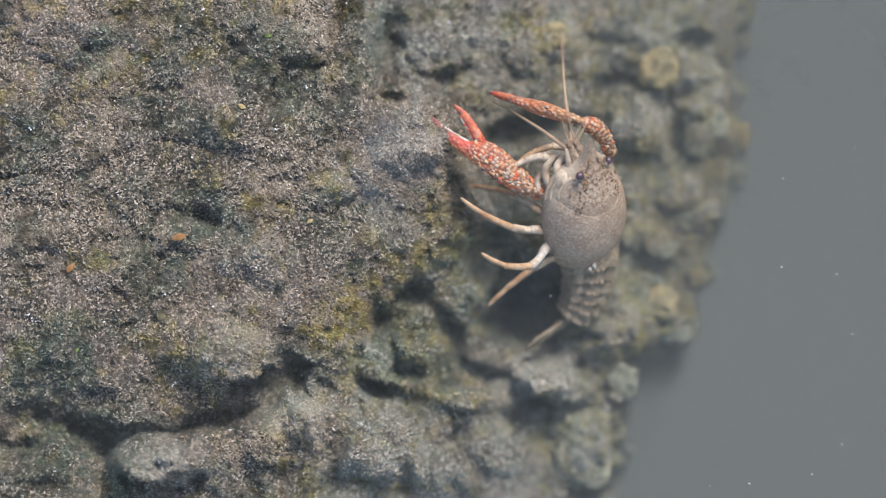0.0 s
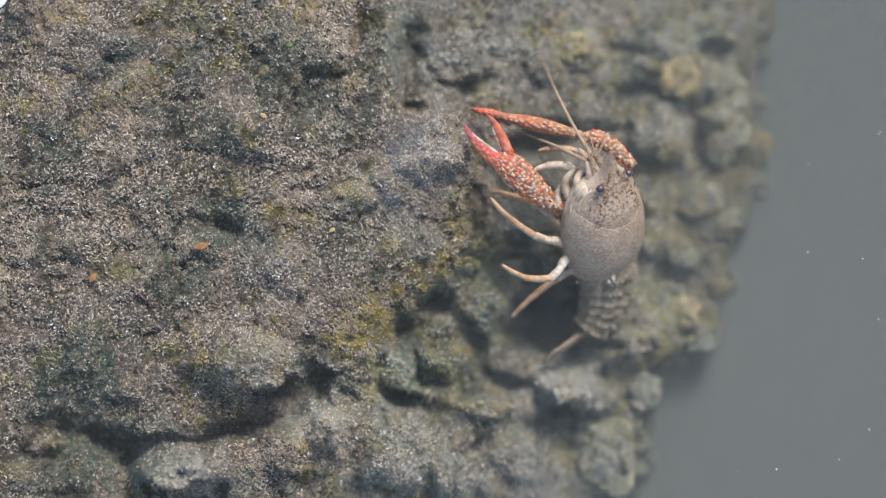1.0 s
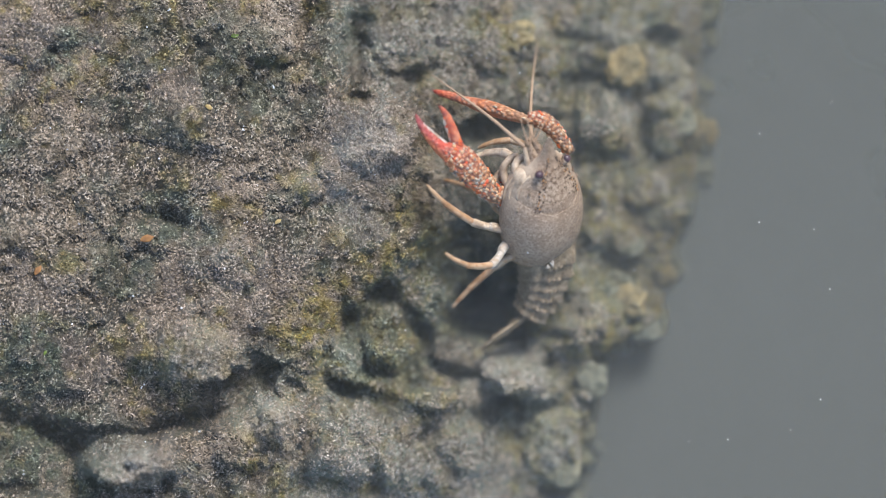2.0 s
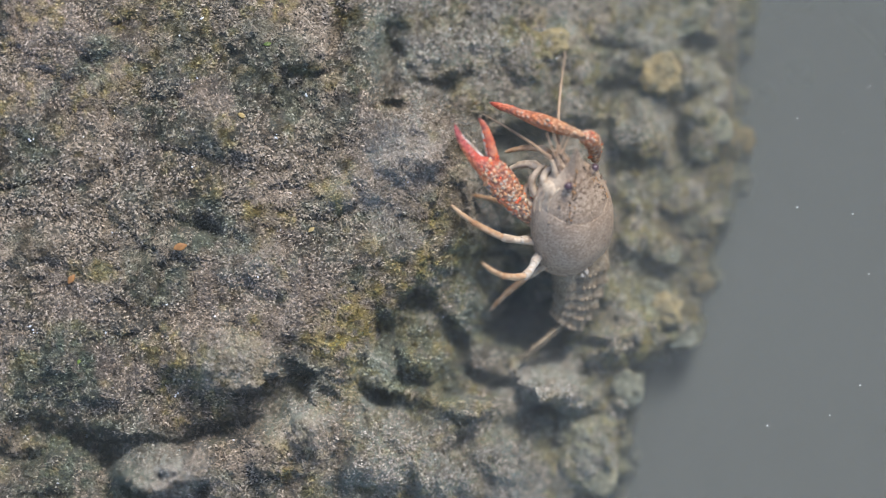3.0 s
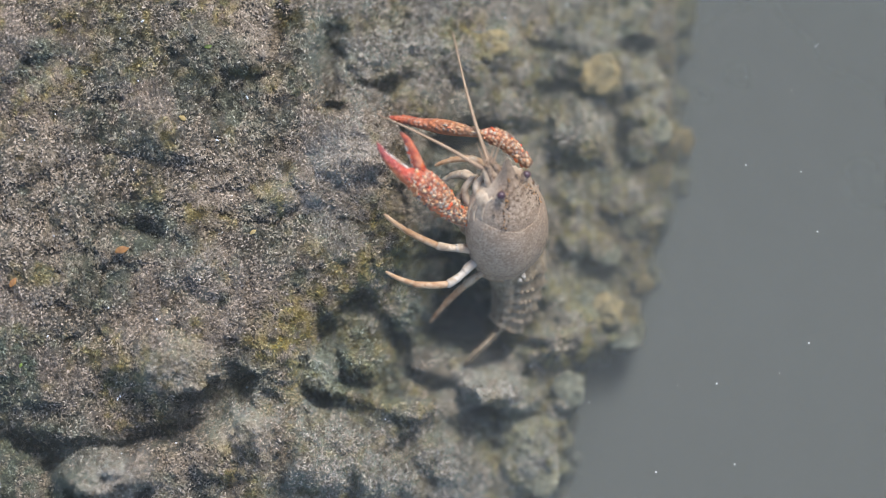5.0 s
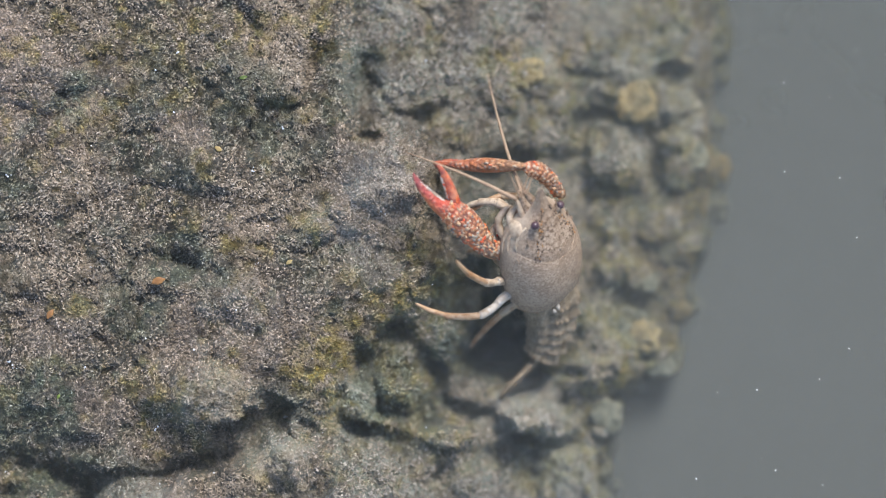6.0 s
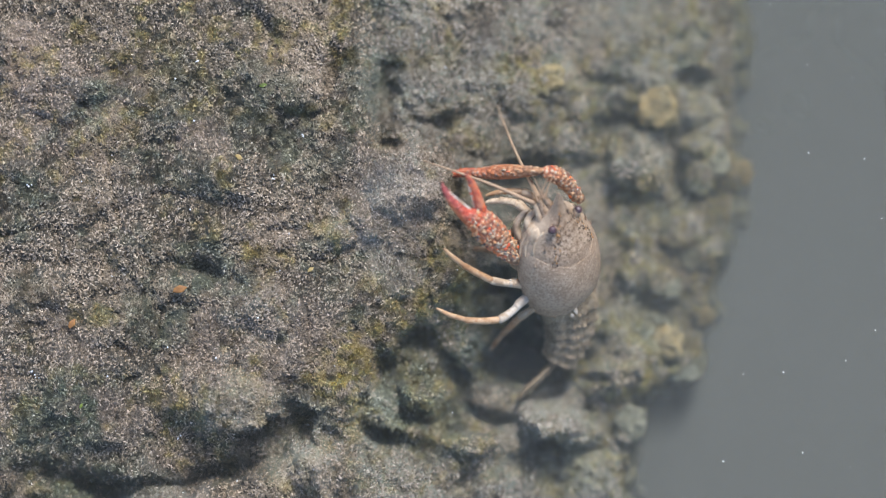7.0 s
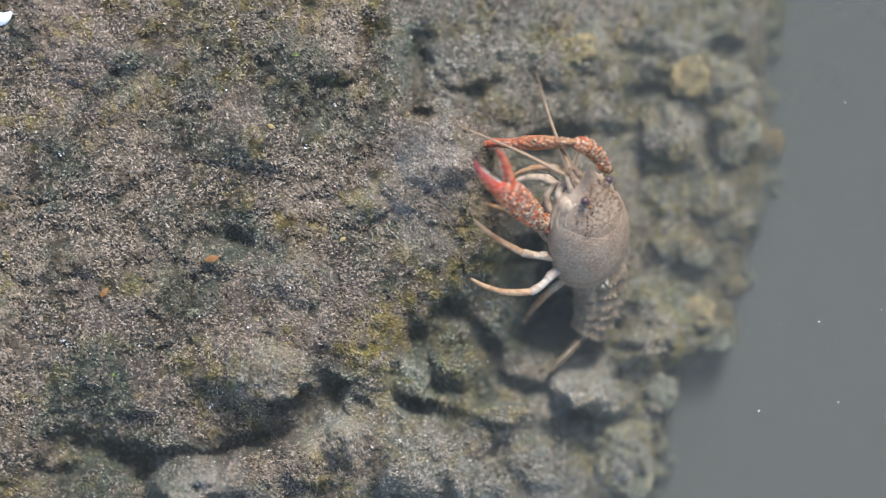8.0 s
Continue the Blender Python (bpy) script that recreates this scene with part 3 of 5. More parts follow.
# shallow hollows in the turf
HOLLOWS = [
    (-8.73, 1, 0.71, 0.64, 0, 0.55),
    (-7.75, 0.29, 0.86, 0.36, -10, 0.5),
    (-9.98, -0.52, 0.89, 1.07, 0, 0.45),
    (-12.39, -3.55, 1, 0.79, 0, 0.6),
    (-11.86, 5.73, 0.79, 0.68, 0, 0.5),
    (-9.18, 5.55, 0.64, 1.07, 0, 0.3),
    (-5.78, 4.84, 1.07, 0.89, 0, 0.4),
    (-5.61, 5.64, 0.61, 0.46, 0, 0.5),
    (-4.27, 1.98, 1.07, 0.46, 0, 0.35),
    (-3.91, 0.2, 0.71, 0.5, 0, 0.35),
    (-5.52, -2.3, 0.71, 0.43, -20, 0.6),
    (-7.39, -2.21, 1.07, 0.21, 0, 0.5),
    (-3.11, 3.86, 0.29, 0.61, 0, 0.5),
    (-8.11, -3.91, 0.71, 0.29, 0, 0.6),
    (-13.64, 0.91, 0.79, 0.54, 0, 0.5),
]
HOLLOWS += [
    (-12.75, 4.39, 0.71, 0.46, 0, 0.4),
    (-11.32, -4.62, 1.07, 0.54, 0, 0.4),
    (-9.71, 4.21, 1.07, 0.43, 0, 0.35),
]
# cracks: depth, half width, then the line
CRACKS = [
    (1.7, 0.42, [(-14, -6.05), (-12.57, -5.61), (-11.14, -6.38), (-9, -5.79), (-7.39, -5.25), (-5.96, -4.73), (-4.89, -4.45)]),
    (0.4, 0.25, [(-1.68, -1.68), (-0.7, -2.12), (-0.16, -3.11), (-0.25, -3.91), (-0.79, -4.62)]),
    (0.25, 0.25, [(-5.52, -2.84), (-5.25, -3.91)]),
    (0.6, 0.21, [(-0.43, -4.45), (0.82, -4.09), (1.89, -3.82), (3.14, -3.02)]),
    (0.6, 0.25, [(1.54, -4.45), (2.43, -5.25), (2.9, -5.6)]),
    (0.35, 0.46, [(-2.57, 8.59), (-2.3, 6.8), (-2.75, 5.2)]),
]
CRACKS += [
    (0.25, 0.21, [(-3.29, 4.48), (-1.68, 4.75), (-0.43, 4.39), (1, 4.48)]),
    (0.35, 0.14, [(-2.39, 6.62), (-0.79, 5.2), (0.29, 5.55)]),
    (0.45, 0.18, [(-11.14, -5.88), (-10.79, -7.48), (-10.96, -9.27)]),
    (0.2, 0.18, [(-9.54, 0.64), (-8.29, 1), (-6.86, 0.38)]),
    (0.35, 0.16, [(-4, -4.62), (-4.71, -6.05), (-5.07, -7.48)]),
]


def brink_side(u, v):
    """Distance from the brink of the upper shelf, positive on the shelf."""
    d = line_distance(u, v, BRINK)
    vs, us = [p[1] for p in BRINK][::-1], [p[0] for p in BRINK][::-1]
    return np.where(u < np.interp(v, vs, us), d, -d)


def oval(u, v, mu, mv, ra, rb, turn):
    """Distance from the middle of an oval, 1 on its rim."""
    c, s = math.cos(radians(turn)), math.sin(radians(turn))
    return np.hypot(((u - mu) * c + (v - mv) * s) / ra, ((v - mv) * c - (u - mu) * s) / rb)


def ledge_height(u, v, fine=True):
    ju = u + 0.35 * lattice(u, v, 1.1, 1) + 0.15 * lattice(u, v, 0.45, 2)
    jv = v + 0.35 * lattice(u, v, 1.1, 3) + 0.15 * lattice(u, v, 0.45, 4)
    side = brink_side(ju, jv)
    upper = 0.55 - 0.05 * (u + 5)
    lower = -0.45 - 0.33 * (u + 4)
    drop = step(-0.9, 0.5, side)
    w = lower + (upper - lower) * drop
    for mu, mv, ra, rb, turn, h in MOUNDS:
        c, s = math.cos(radians(turn)), math.sin(radians(turn))
        a, b = (ju - mu) * c + (jv - mv) * s, -(ju - mu) * s + (jv - mv) * c
        w = w + h * (1 - step(0.25, 1.15, np.sqrt((a / ra) ** 2 + (b / rb) ** 2)))
    tu, tv = u + 0.35 * (ju - u), v + 0.35 * (jv - v)
    for mu, mv, ra, rb, turn, h in PITS:
        w = w - h * (1 - step(0.35, 1.25, oval(tu, tv, mu, mv, ra, rb, turn)))
    for mu, mv, ra, rb, turn, h in HOLLOWS:
        w = w - 0.35 * h * (1 - step(0.1, 1.4, oval(ju, jv, mu, mv, ra, rb, turn)))
    for mu, mv, ra, rb, turn, h in SLABS:
        w = w + h * (1 - step(0.62, 1.08, oval(tu, tv, mu, mv, ra, rb, turn)))
    for mu, mv, r, h in KNOBS:
        w = w + h * np.sqrt(np.clip(1 - (np.hypot(tu - mu, tv - mv) / r) ** 2, 0, 1))
    for depth, half, pts in CRACKS:
        w = w - depth * (1 - step(0.0, half * 2.0, line_distance(ju, jv, pts)))
    # cushions with narrow creases between them
    shelf = step(-0.8, 0.3, side)
    cush = np.abs(lattice(ju, jv, 1.25, 51)) ** 0.7 * 0.75 + np.abs(lattice(ju, jv, 0.55, 52)) ** 0.7 * 0.27
    w = w + cush * 0.55 * shelf + (1 - shelf) * (0.42 * domes(ju, jv, 1.05, 71) + 0.24 * domes(ju, jv, 0.45, 72) + 0.11 * domes(u, v, 0.22, 73)) + shelf * (0.12 * domes(ju, jv, 0.5, 74) + 0.06 * domes(u, v, 0.24, 75))
    w = w - 0.32 + 0.2 * lattice(u, v, 1.8, 5) + 0.06 * lattice(u, v, 0.6, 6)
    if fine:
        w = w + 0.075 * lattice(u, v, 0.32, 7) + 0.045 * lattice(u, v, 0.15, 8)
    edge = ju - np.interp(jv, EDGE_V, EDGE_U) + 0.6 * (0.45 - np.abs(lattice(u, v, 0.95, 61)) ** 0.6 - 0.4 * np.abs(lattice(u, v, 0.45, 62)) ** 0.6)
    w = w - 1.6 * step(-0.9, 0.1, edge) - 24 * step(-0.05, 0.6, edge)
    return w


def blotches(u, v, spots):
    total = np.zeros(u.shape)
    for su, sv, r, k in spots:
        total = np.maximum(total, k * (1 - step(0.35, 1.2, np.hypot(u - su, v - sv) / r)))
    return total


# growth: u, v, radius, strength; the dark green also paints shade in pits and hollows
ALGAE_SHADE = [
    (-2.21, -3.55, 1.07, 0.95),
    (-1.05, -2.93, 0.98, 0.85),
    (-1.41, -4.45, 0.98, 0.85),
    (-13.29, -6.41, 1.43, 0.95),
    (-10.79, -6.95, 1.07, 0.8),
    (-2.57, -2.04, 0.62, 0.7),
    (6.18, -1.14, 1.07, 0.7),
    (5.46, -0.52, 0.89, 0.5),
    (-4, -7.48, 1.07, 0.5),
    (-5.96, -7.48, 0.89, 0.5),
    (-2.93, -5.16, 0.71, 0.5),
    (-8.11, 0.91, 1.16, 0.75),
    (-10.16, 0.2, 0.98, 0.6),
    (-11.86, 5.91, 0.98, 0.8),
    (-6.14, 5.73, 1.61, 0.55),
    (-5.61, 4.84, 1.07, 0.6),
    (-9.89, 4.66, 0.89, 0.4),
    (-13.46, 3.23, 1.07, 0.7),
    (-12.93, -3.55, 1.07, 0.75),
    (-11.86, -4.09, 0.89, 0.6),
    (-9.89, -5.79, 0.8, 0.6),
    (-12.04, -6.41, 1.25, 0.9),
]
ALGAE_SHADE += [
    (-11.32, -7.3, 0.89, 0.7),
    (-2.3, -4.45, 1.07, 0.9),
    (-2.39, -2.84, 0.54, 0.8),
    (-0.52, -4, 0.8, 0.8),
    (-12.93, -6.95, 1.79, 0.8),
    (-4, 0.55, 0.89, 0.35),
    (0.29, -2.12, 1.07, 0.9),
    (1.18, -2.66, 0.89, 0.8),
    (-2.57, 6.8, 0.71, 0.9),
    (-3.11, 5.91, 0.71, 0.7),
    (-3.46, 5.02, 0.54, 0.8),
    (-13.46, 0.38, 0.89, 0.4),
    (-8.64, 6.8, 1.25, 0.5),
    (-1.68, -1.77, 0.62, 0.6),
    (-0.43, -2.84, 0.89, 0.7),
    (4.93, 5.38, 0.89, 0.8),
    (7.52, 6.8, 0.62, 0.9),
    (5.11, 6.8, 0.71, 0.7),
    (7.07, 3.41, 0.89, 0.8),
    (1, 3.41, 1.07, 0.5),
    # shade under and beside the crayfish, painted as dark green
    (1.89, -1.59, 1.61, 0.9),
    (0.82, -0.52, 1.07, 0.9),
]
ALGAE_SHADE += [
    (-13.28, -4.71, 1.5, 0.8),
    (-12.93, -7.03, 1.4, 0.7),
    (-11.32, -5.87, 1.2, 0.8),
    (-8.64, 0.91, 0.9, 0.8),
    (-7.21, 0.29, 0.8, 0.7),
    (-9.8, -0.7, 1.1, 0.8),
    (-12.39, -3.55, 1.1, 0.9),
    (-6.5, 5.37, 1.3, 0.7),
    (-5.61, 4.66, 1, 0.7),
    (-9.18, 5.55, 0.8, 0.6),
    (-11.94, 5.82, 0.8, 0.8),
    (-8.11, 3.59, 1, 0.5),
    (-4.27, 1.98, 0.9, 0.5),
]
ALGAE_SHADE += [
    (2.25, -0.52, 1.07, 0.7),
    (1.54, 0.73, 0.89, 0.7),
    (0.64, 0.2, 1.07, 0.6),
    (3.14, -5.7, 1.07, 0.7),
    (1, -5.34, 0.71, 0.6),
    (-1.14, 1.09, 0.54, 0.5),
    (6, 1.98, 0.89, 0.6),
    (6.54, -0.7, 0.89, 0.6),
    (6.71, -2.84, 0.71, 0.8),
    (4.04, -4.45, 0.71, 0.7),
    (-4.18, 4.12, 0.89, 0.5),
    (-11.68, -5.88, 1.07, 0.7),
    (-5.07, -3.91, 0.71, 0.6),
]
GOLD = [
    (-3.29, -2.84, 0.8, 0.9),
    (-11.05, 5.2, 0.71, 0.7),
    (-11.05, 7.34, 0.8, 0.8),
    (-9.54, 6.27, 0.71, 0.5),
    (-8.11, 2.16, 0.71, 0.6),
    (-8.29, -3.38, 0.71, 0.7),
    (-8.11, -4.45, 0.71, 0.6),
    (-6.5, -3.73, 0.62, 0.5),
    (-3.55, -3.55, 0.89, 0.9),
    (-3.82, -2.12, 1.07, 0.8),
    (-2.75, -2.66, 1.07, 0.9),
    (-4.71, -2.84, 0.71, 0.7),
    (-1.68, -0.7, 0.8, 0.7),
    (-2.21, -1.77, 0.89, 0.8),
    (-1.14, 0.2, 0.62, 0.6),
    (-1.5, -3.55, 0.8, 0.7),
    (-2.57, 0.02, 0.71, 0.6),
    (-7.39, -2.84, 0.89, 0.5),
    (-6.32, -3.55, 0.71, 0.4),
    (-10.79, 7.16, 0.89, 0.5),
    (-9.36, 7.52, 0.71, 0.5),
    (6.23, 5.77, 0.8, 0.9),
]
GOLD += [
    (2.96, 6.8, 0.54, 0.6),
    (7.96, 4.04, 0.71, 0.7),
    (9.04, 3.68, 0.54, 0.8),
    (5.46, 0.55, 0.89, 0.6),
    (6.71, -1.77, 0.89, 0.8),
    (8.14, -0.88, 0.54, 0.9),
    (4.93, -3.91, 0.71, 0.5),
    (4.39, -7.3, 0.71, 0.7),
    (4.93, -2.3, 0.89, 0.5),
    (-4, -4.45, 0.71, 0.7),
    (-1.68, -2.48, 0.71, 0.5),
    (-3.64, 7.52, 0.54, 0.7),
]
ROSE = [
    (-13.29, 7.34, 1.43, 1),
    (-10.96, 6.27, 1.07, 0.7),
    (-8.29, 4.66, 1.43, 0.6),
    (-8.11, -2.12, 1.43, 0.6),
    (-8.82, -6.95, 1.61, 0.5),
    (-4.71, -5.88, 1.25, 0.6),
    (-1.86, -6.41, 1.61, 0.5),
    (3.14, -4.62, 1.25, 0.5),
    (-12.75, 5.91, 1.61, 1),
    (-12.04, 6.98, 1.07, 0.8),
    (-13.64, 5.02, 1.07, 0.8),
    (-1.75, 3.4, 1.75, 1),
    (-7.57, 0.02, 1.25, 0.5),
    (-6.5, -2.12, 1.79, 0.5),
    (-8.64, -1.23, 1.43, 0.6),
    (-3.29, 1.98, 1.07, 0.6),
    (-12.57, -1.05, 1.25, 0.4),
    (-5.43, -0.88, 1.43, 0.5),
    (2.61, -4.27, 1.25, 0.5),
    (-0.43, -5.16, 1.25, 0.3),
]
SILTED = [(u, v, 1.1, 0.4) for u, v in ((-7.39, -2.66), (-6.32, -2.84), (-9.36, -7.21), (-8.11, -7.48), (-5.61, -5.34), (-4.27, -4.45), (-1.68, 3.68), (-3.46, 1.98), (-6.5, -0.52), (1.71, 2.52), (6, 3.77))]
SILTED += [(u, v, 1.45, 0.75) for u, v in ((-1.86, 3.41), (-2.57, -5.7), (-1.14, -6.23), (0.64, -6.05), (1.36, -4.45), (2.87, -4.27), (1.71, -7.3), (-0.43, -7.3), (-3.29, -7.48), (5.64, 4.3), (7.7, 5.2), (-1.14, 6.27), (-0.07, 6.98), (0.82, 5.82), (-2.39, 1.09), (-7.21, -3.55), (-9.53, -6.59), (-5.43, -4.98))]


def growth(u, v):
    ju = u + 0.5 * lattice(u, v, 0.9, 21) + 0.25 * lattice(u, v, 0.35, 22)
    jv = v + 0.5 * lattice(u, v, 0.9, 23) + 0.25 * lattice(u, v, 0.35, 24)
    n1 = lattice(u, v, 0.8, 25) + 0.6 * lattice(u, v, 0.35, 26)
    side = brink_side(u, v)
    # green algae, and the shade of hollows painted in the same tone
    green = np.clip(np.maximum(blotches(ju, jv, ALGAE_SHADE), step(0.4, 1.1, n1) * 0.65), 0, 1)
    green = green * np.clip(0.78 + 0.7 * lattice(u, v, 0.22, 33), 0, 1)
    gold = np.clip(np.maximum(blotches(ju, jv, GOLD), step(0.15, 1.0, lattice(u, v, 0.9, 27) + 0.5 * lattice(u, v, 0.3, 28)) * 0.75), 0, 1)
    gold = np.maximum(gold, step(3.5, 7.5, u) * np.clip(0.6 + 0.6 * lattice(u, v, 0.8, 31) + 0.4 * lattice(u, v, 0.3, 32), 0, 0.95))
    crease = 1 - domes(u, v, 1.05, 71) * (0.7 + 0.3 * domes(u, v, 0.45, 72))
    off = 1 - step(-0.5, 0.2, side)
    gold = np.maximum(gold, off * step(0.12, 0.55, crease) * (1 - 0.45 * step(1.0, 4.0, v)))
    # the flanks of the knobs are golden, their tops silted
    for mu, mv, r, h in KNOBS:
        d = np.hypot(ju - mu, jv - mv) / r
        gold = np.maximum(gold, 0.85 * step(0.5, 0.85, d) * (1 - step(1.0, 1.4, d)))
    # a golden fringe follows the brink
    fringe = step(-0.8, 0.1, side) * (1 - step(0.4, 1.7, side)) * (1 - step(0.5, 3.0, v))
    gold = np.maximum(gold, fringe * np.clip(0.65 + 0.8 * lattice(u, v, 0.55, 36), 0, 1))
    gold = gold * np.clip(0.6 + 0.7 * lattice(u, v, 0.17, 34) + 0.5 * lattice(u, v, 0.4, 35), 0, 1)
    rose = np.clip(np.maximum(blotches(ju, jv, ROSE), step(0.1, 1.0, lattice(u, v, 1.4, 29)) * 0.5 * (side > 0)), 0, 1)
    # paler past the brink: the water's haze put into the colour, less in creases
    silt = np.where(side > 0.3, 0.0, np.clip((0.3 - side) / 1.0, 0, 1)) * np.clip(0.5 + 0.5 * lattice(u, v, 1.2, 30), 0, 1) * (1 - 0.6 * step(0.3, 0.7, crease))
    settled = blotches(ju, jv, SILTED)
    silt = np.maximum(silt, settled)
    green, gold = green * (1 - 0.75 * settled), gold * (1 - 0.5 * settled)
    # below the brim the flank is painted pale, as it fades into the water's haze
    flank = step(0.0, 0.6, u - np.interp(v, EDGE_V, EDGE_U))
    silt = np.maximum(silt, flank)
    return np.stack([green * (1 - flank), gold * (1 - flank), rose, silt], -1)


def colour_layer(me, rgba):
    layer = me.attributes.new("growth", "FLOAT_COLOR", "POINT")
    layer.data.foreach_set("color", np.ascontiguousarray(rgba, dtype=np.float32).ravel())


def build_ledge():
    us = np.concatenate([np.linspace(-45, -18, 40, endpoint=False), np.arange(-18, 11.6, 0.06)])
    vs = np.concatenate([np.linspace(-30, -11, 30, endpoint=False), np.arange(-11, 10.6, 0.06), np.linspace(10.7, 30, 30)])
    U, V = np.meshgrid(us, vs)
    W = ledge_height(U, V)
    # the far sides of the boulder run down to the bed
    W = W - 44 * np.clip((np.hypot((U + 12) / 34, V / 26) - 0.8 + 0.05 * lattice(U, V, 5.0, 91)) / 0.3, 0, 1) ** 2
    n, k = U.shape
    verts = np.stack([U, V, W], -1).reshape(-1, 3) * CM
    idx = np.arange(n * k).reshape(n, k)
    quads = np.stack([idx[:-1, :-1], idx[:-1, 1:], idx[1:, 1:], idx[1:, :-1]], -1).reshape(-1, 4)
    me = bpy.data.meshes.new("rock_ledge")
    me.vertices.add(len(verts))
    me.vertices.foreach_set("co", verts.astype(np.float32).ravel())
    me.loops.add(quads.size)
    me.loops.foreach_set("vertex_index", quads.astype(np.int32).ravel())
    me.polygons.add(len(quads))
    me.polygons.foreach_set("loop_start", np.arange(0, quads.size, 4, dtype=np.int32))
    me.polygons.foreach_set("use_smooth", np.ones(len(quads), dtype=bool))
    me.materials.append(ROCK)
    me.update(calc_edges=True)
    colour_layer(me, growth(U, V).reshape(-1, 4))
    ob = new("rock_ledge", me)
    ob.matrix_world = LEDGE
    return tagged(ob, "algae-covered sloping rock ledge with cracks under shallow water", "rock", kind="structure")


def strips(name, rows, k, layers):
    """k ribbons, each a row of pairs of points in centimetres, as one mesh on the ledge."""
    n = len(rows)
    verts = np.stack([np.stack(r, -1) for r in rows], 1).reshape(-1, 3) * CM
    one = np.concatenate([np.array((2 * i, 2 * i + 1, 2 * i + 3, 2 * i + 2)) for i in range(n // 2 - 1)])
    quads = (np.arange(k)[:, None] * n + one).reshape(-1, 4)
    me = bpy.data.meshes.new(name)
    me.vertices.add(len(verts))
    me.vertices.foreach_set("co", verts.astype(np.float32).ravel())
    me.loops.add(quads.size)
    me.loops.foreach_set("vertex_index", quads.astype(np.int32).ravel())
    me.polygons.add(len(quads))
    me.polygons.foreach_set("loop_start", np.arange(0, quads.size, 4, dtype=np.int32))
    me.materials.append(TURF)
    me.update(calc_edges=True)
    growth_rgba, dust_shade = layers
    colour_layer(me, np.repeat(growth_rgba, n, axis=0))
    layer = me.attributes.new("dust_shade", "FLOAT", "POINT")
    layer.data.foreach_set("value", np.ascontiguousarray(dust_shade.ravel(), dtype=np.float32))
    ob = new(name, me)
    ob.matrix_world = LEDGE
    return ob


def lean_field(u, v):
    """The way in which neighbouring threads lean alike."""
    return 2.6 * lattice(u, v, 2.2, 43) + 1.3 * lattice(u, v, 0.55, 44) + 0.9 * lattice(u, v, 0.16, 46) + 0.4


def heaped(u, v, g):
    """Where silt lies in pale clumps, 0 to 1; towards 0 dark gaps are painted."""
    return step(-0.30, 0.20, 0.6 * lattice(u, v, 0.13, 48) + 0.55 * lattice(u, v, 0.30, 49) + 0.45 * lattice(u, v, 0.8, 50) + 0.42 - 0.45 * g[:, 0] + 0.38 * g[:, 2] + 0.38 * g[:, 3])


def build_turf(count):
    """Fine threads of algae over the rock, dusted with silt, toned dark for shaded gaps."""
    u, v = rng.uniform(-16.2, 8.8, count), rng.uniform(-9.9, 9.6, count)
    side = brink_side(u, v)
    clump = 0.8 * lattice(u, v, 0.5, 41) + 0.9 * lattice(u, v, 0.16, 42)
    keep = (rng.uniform(0, 1, count) < np.where((side > -0.3) | (u < 1.5), 1.0, 0.75) * np.clip(0.66 + 0.6 * clump + 0.5 * lattice(u, v, 0.09, 47), 0.1, 1))
    keep &= u < np.interp(v, EDGE_V, EDGE_U) - 0.3
    u, v, side, clump = u[keep], v[keep], side[keep], clump[keep]
    k = len(u)
    w = ledge_height(u, v)
    g = growth(u, v)
    shelf = np.maximum(step(-0.6, 0.6, side), 1 - step(0.0, 5.0, u))
    combed = np.maximum(step(0.1, 0.6, lattice(u, v, 1.5, 45) + 0.25), (1 - step(1.0, 3.0, side)) * step(-0.6, 0.4, side))
    tall = rng.uniform(0.6, 1.2, k) * np.clip(1 + 0.4 * clump, 0.5, 1.5) * (0.055 + 0.02 * shelf + 0.04 * shelf * combed)
    lean = lean_field(u, v) + rng.normal(0, 0.5, k)
    du, dv = np.cos(lean), np.sin(lean)
    flat, wide = rng.uniform(0.6, 1.3, k), rng.uniform(0.0045, 0.009, k)
    dust_shade = (rng.uniform(0.04, 0.34, k) + 0.2 * combed + 0.28 * g[:, 3]) * (0.10 + 0.90 * heaped(u, v, g))
    rows, tips = [], []
    # darker at the root, to paint the shade between threads
    for s, coat in ((0.0, 0.3), (1.0, 1.0)):
        cu, cv, cw = u + du * tall * flat * s, v + dv * tall * flat * s, w - 0.015 + tall * s
        rows += [(cu - dv * wide, cv + du * wide, cw), (cu + dv * wide, cv - du * wide, cw + 0.006)]
        tips += [dust_shade * coat, dust_shade * coat]
    ob = strips("algae_turf", rows, k, (g, np.stack(tips, 1)))
    return tagged(ob, "short dark algae threads over the rock with shade painted between them", "algae", kind="stuff")


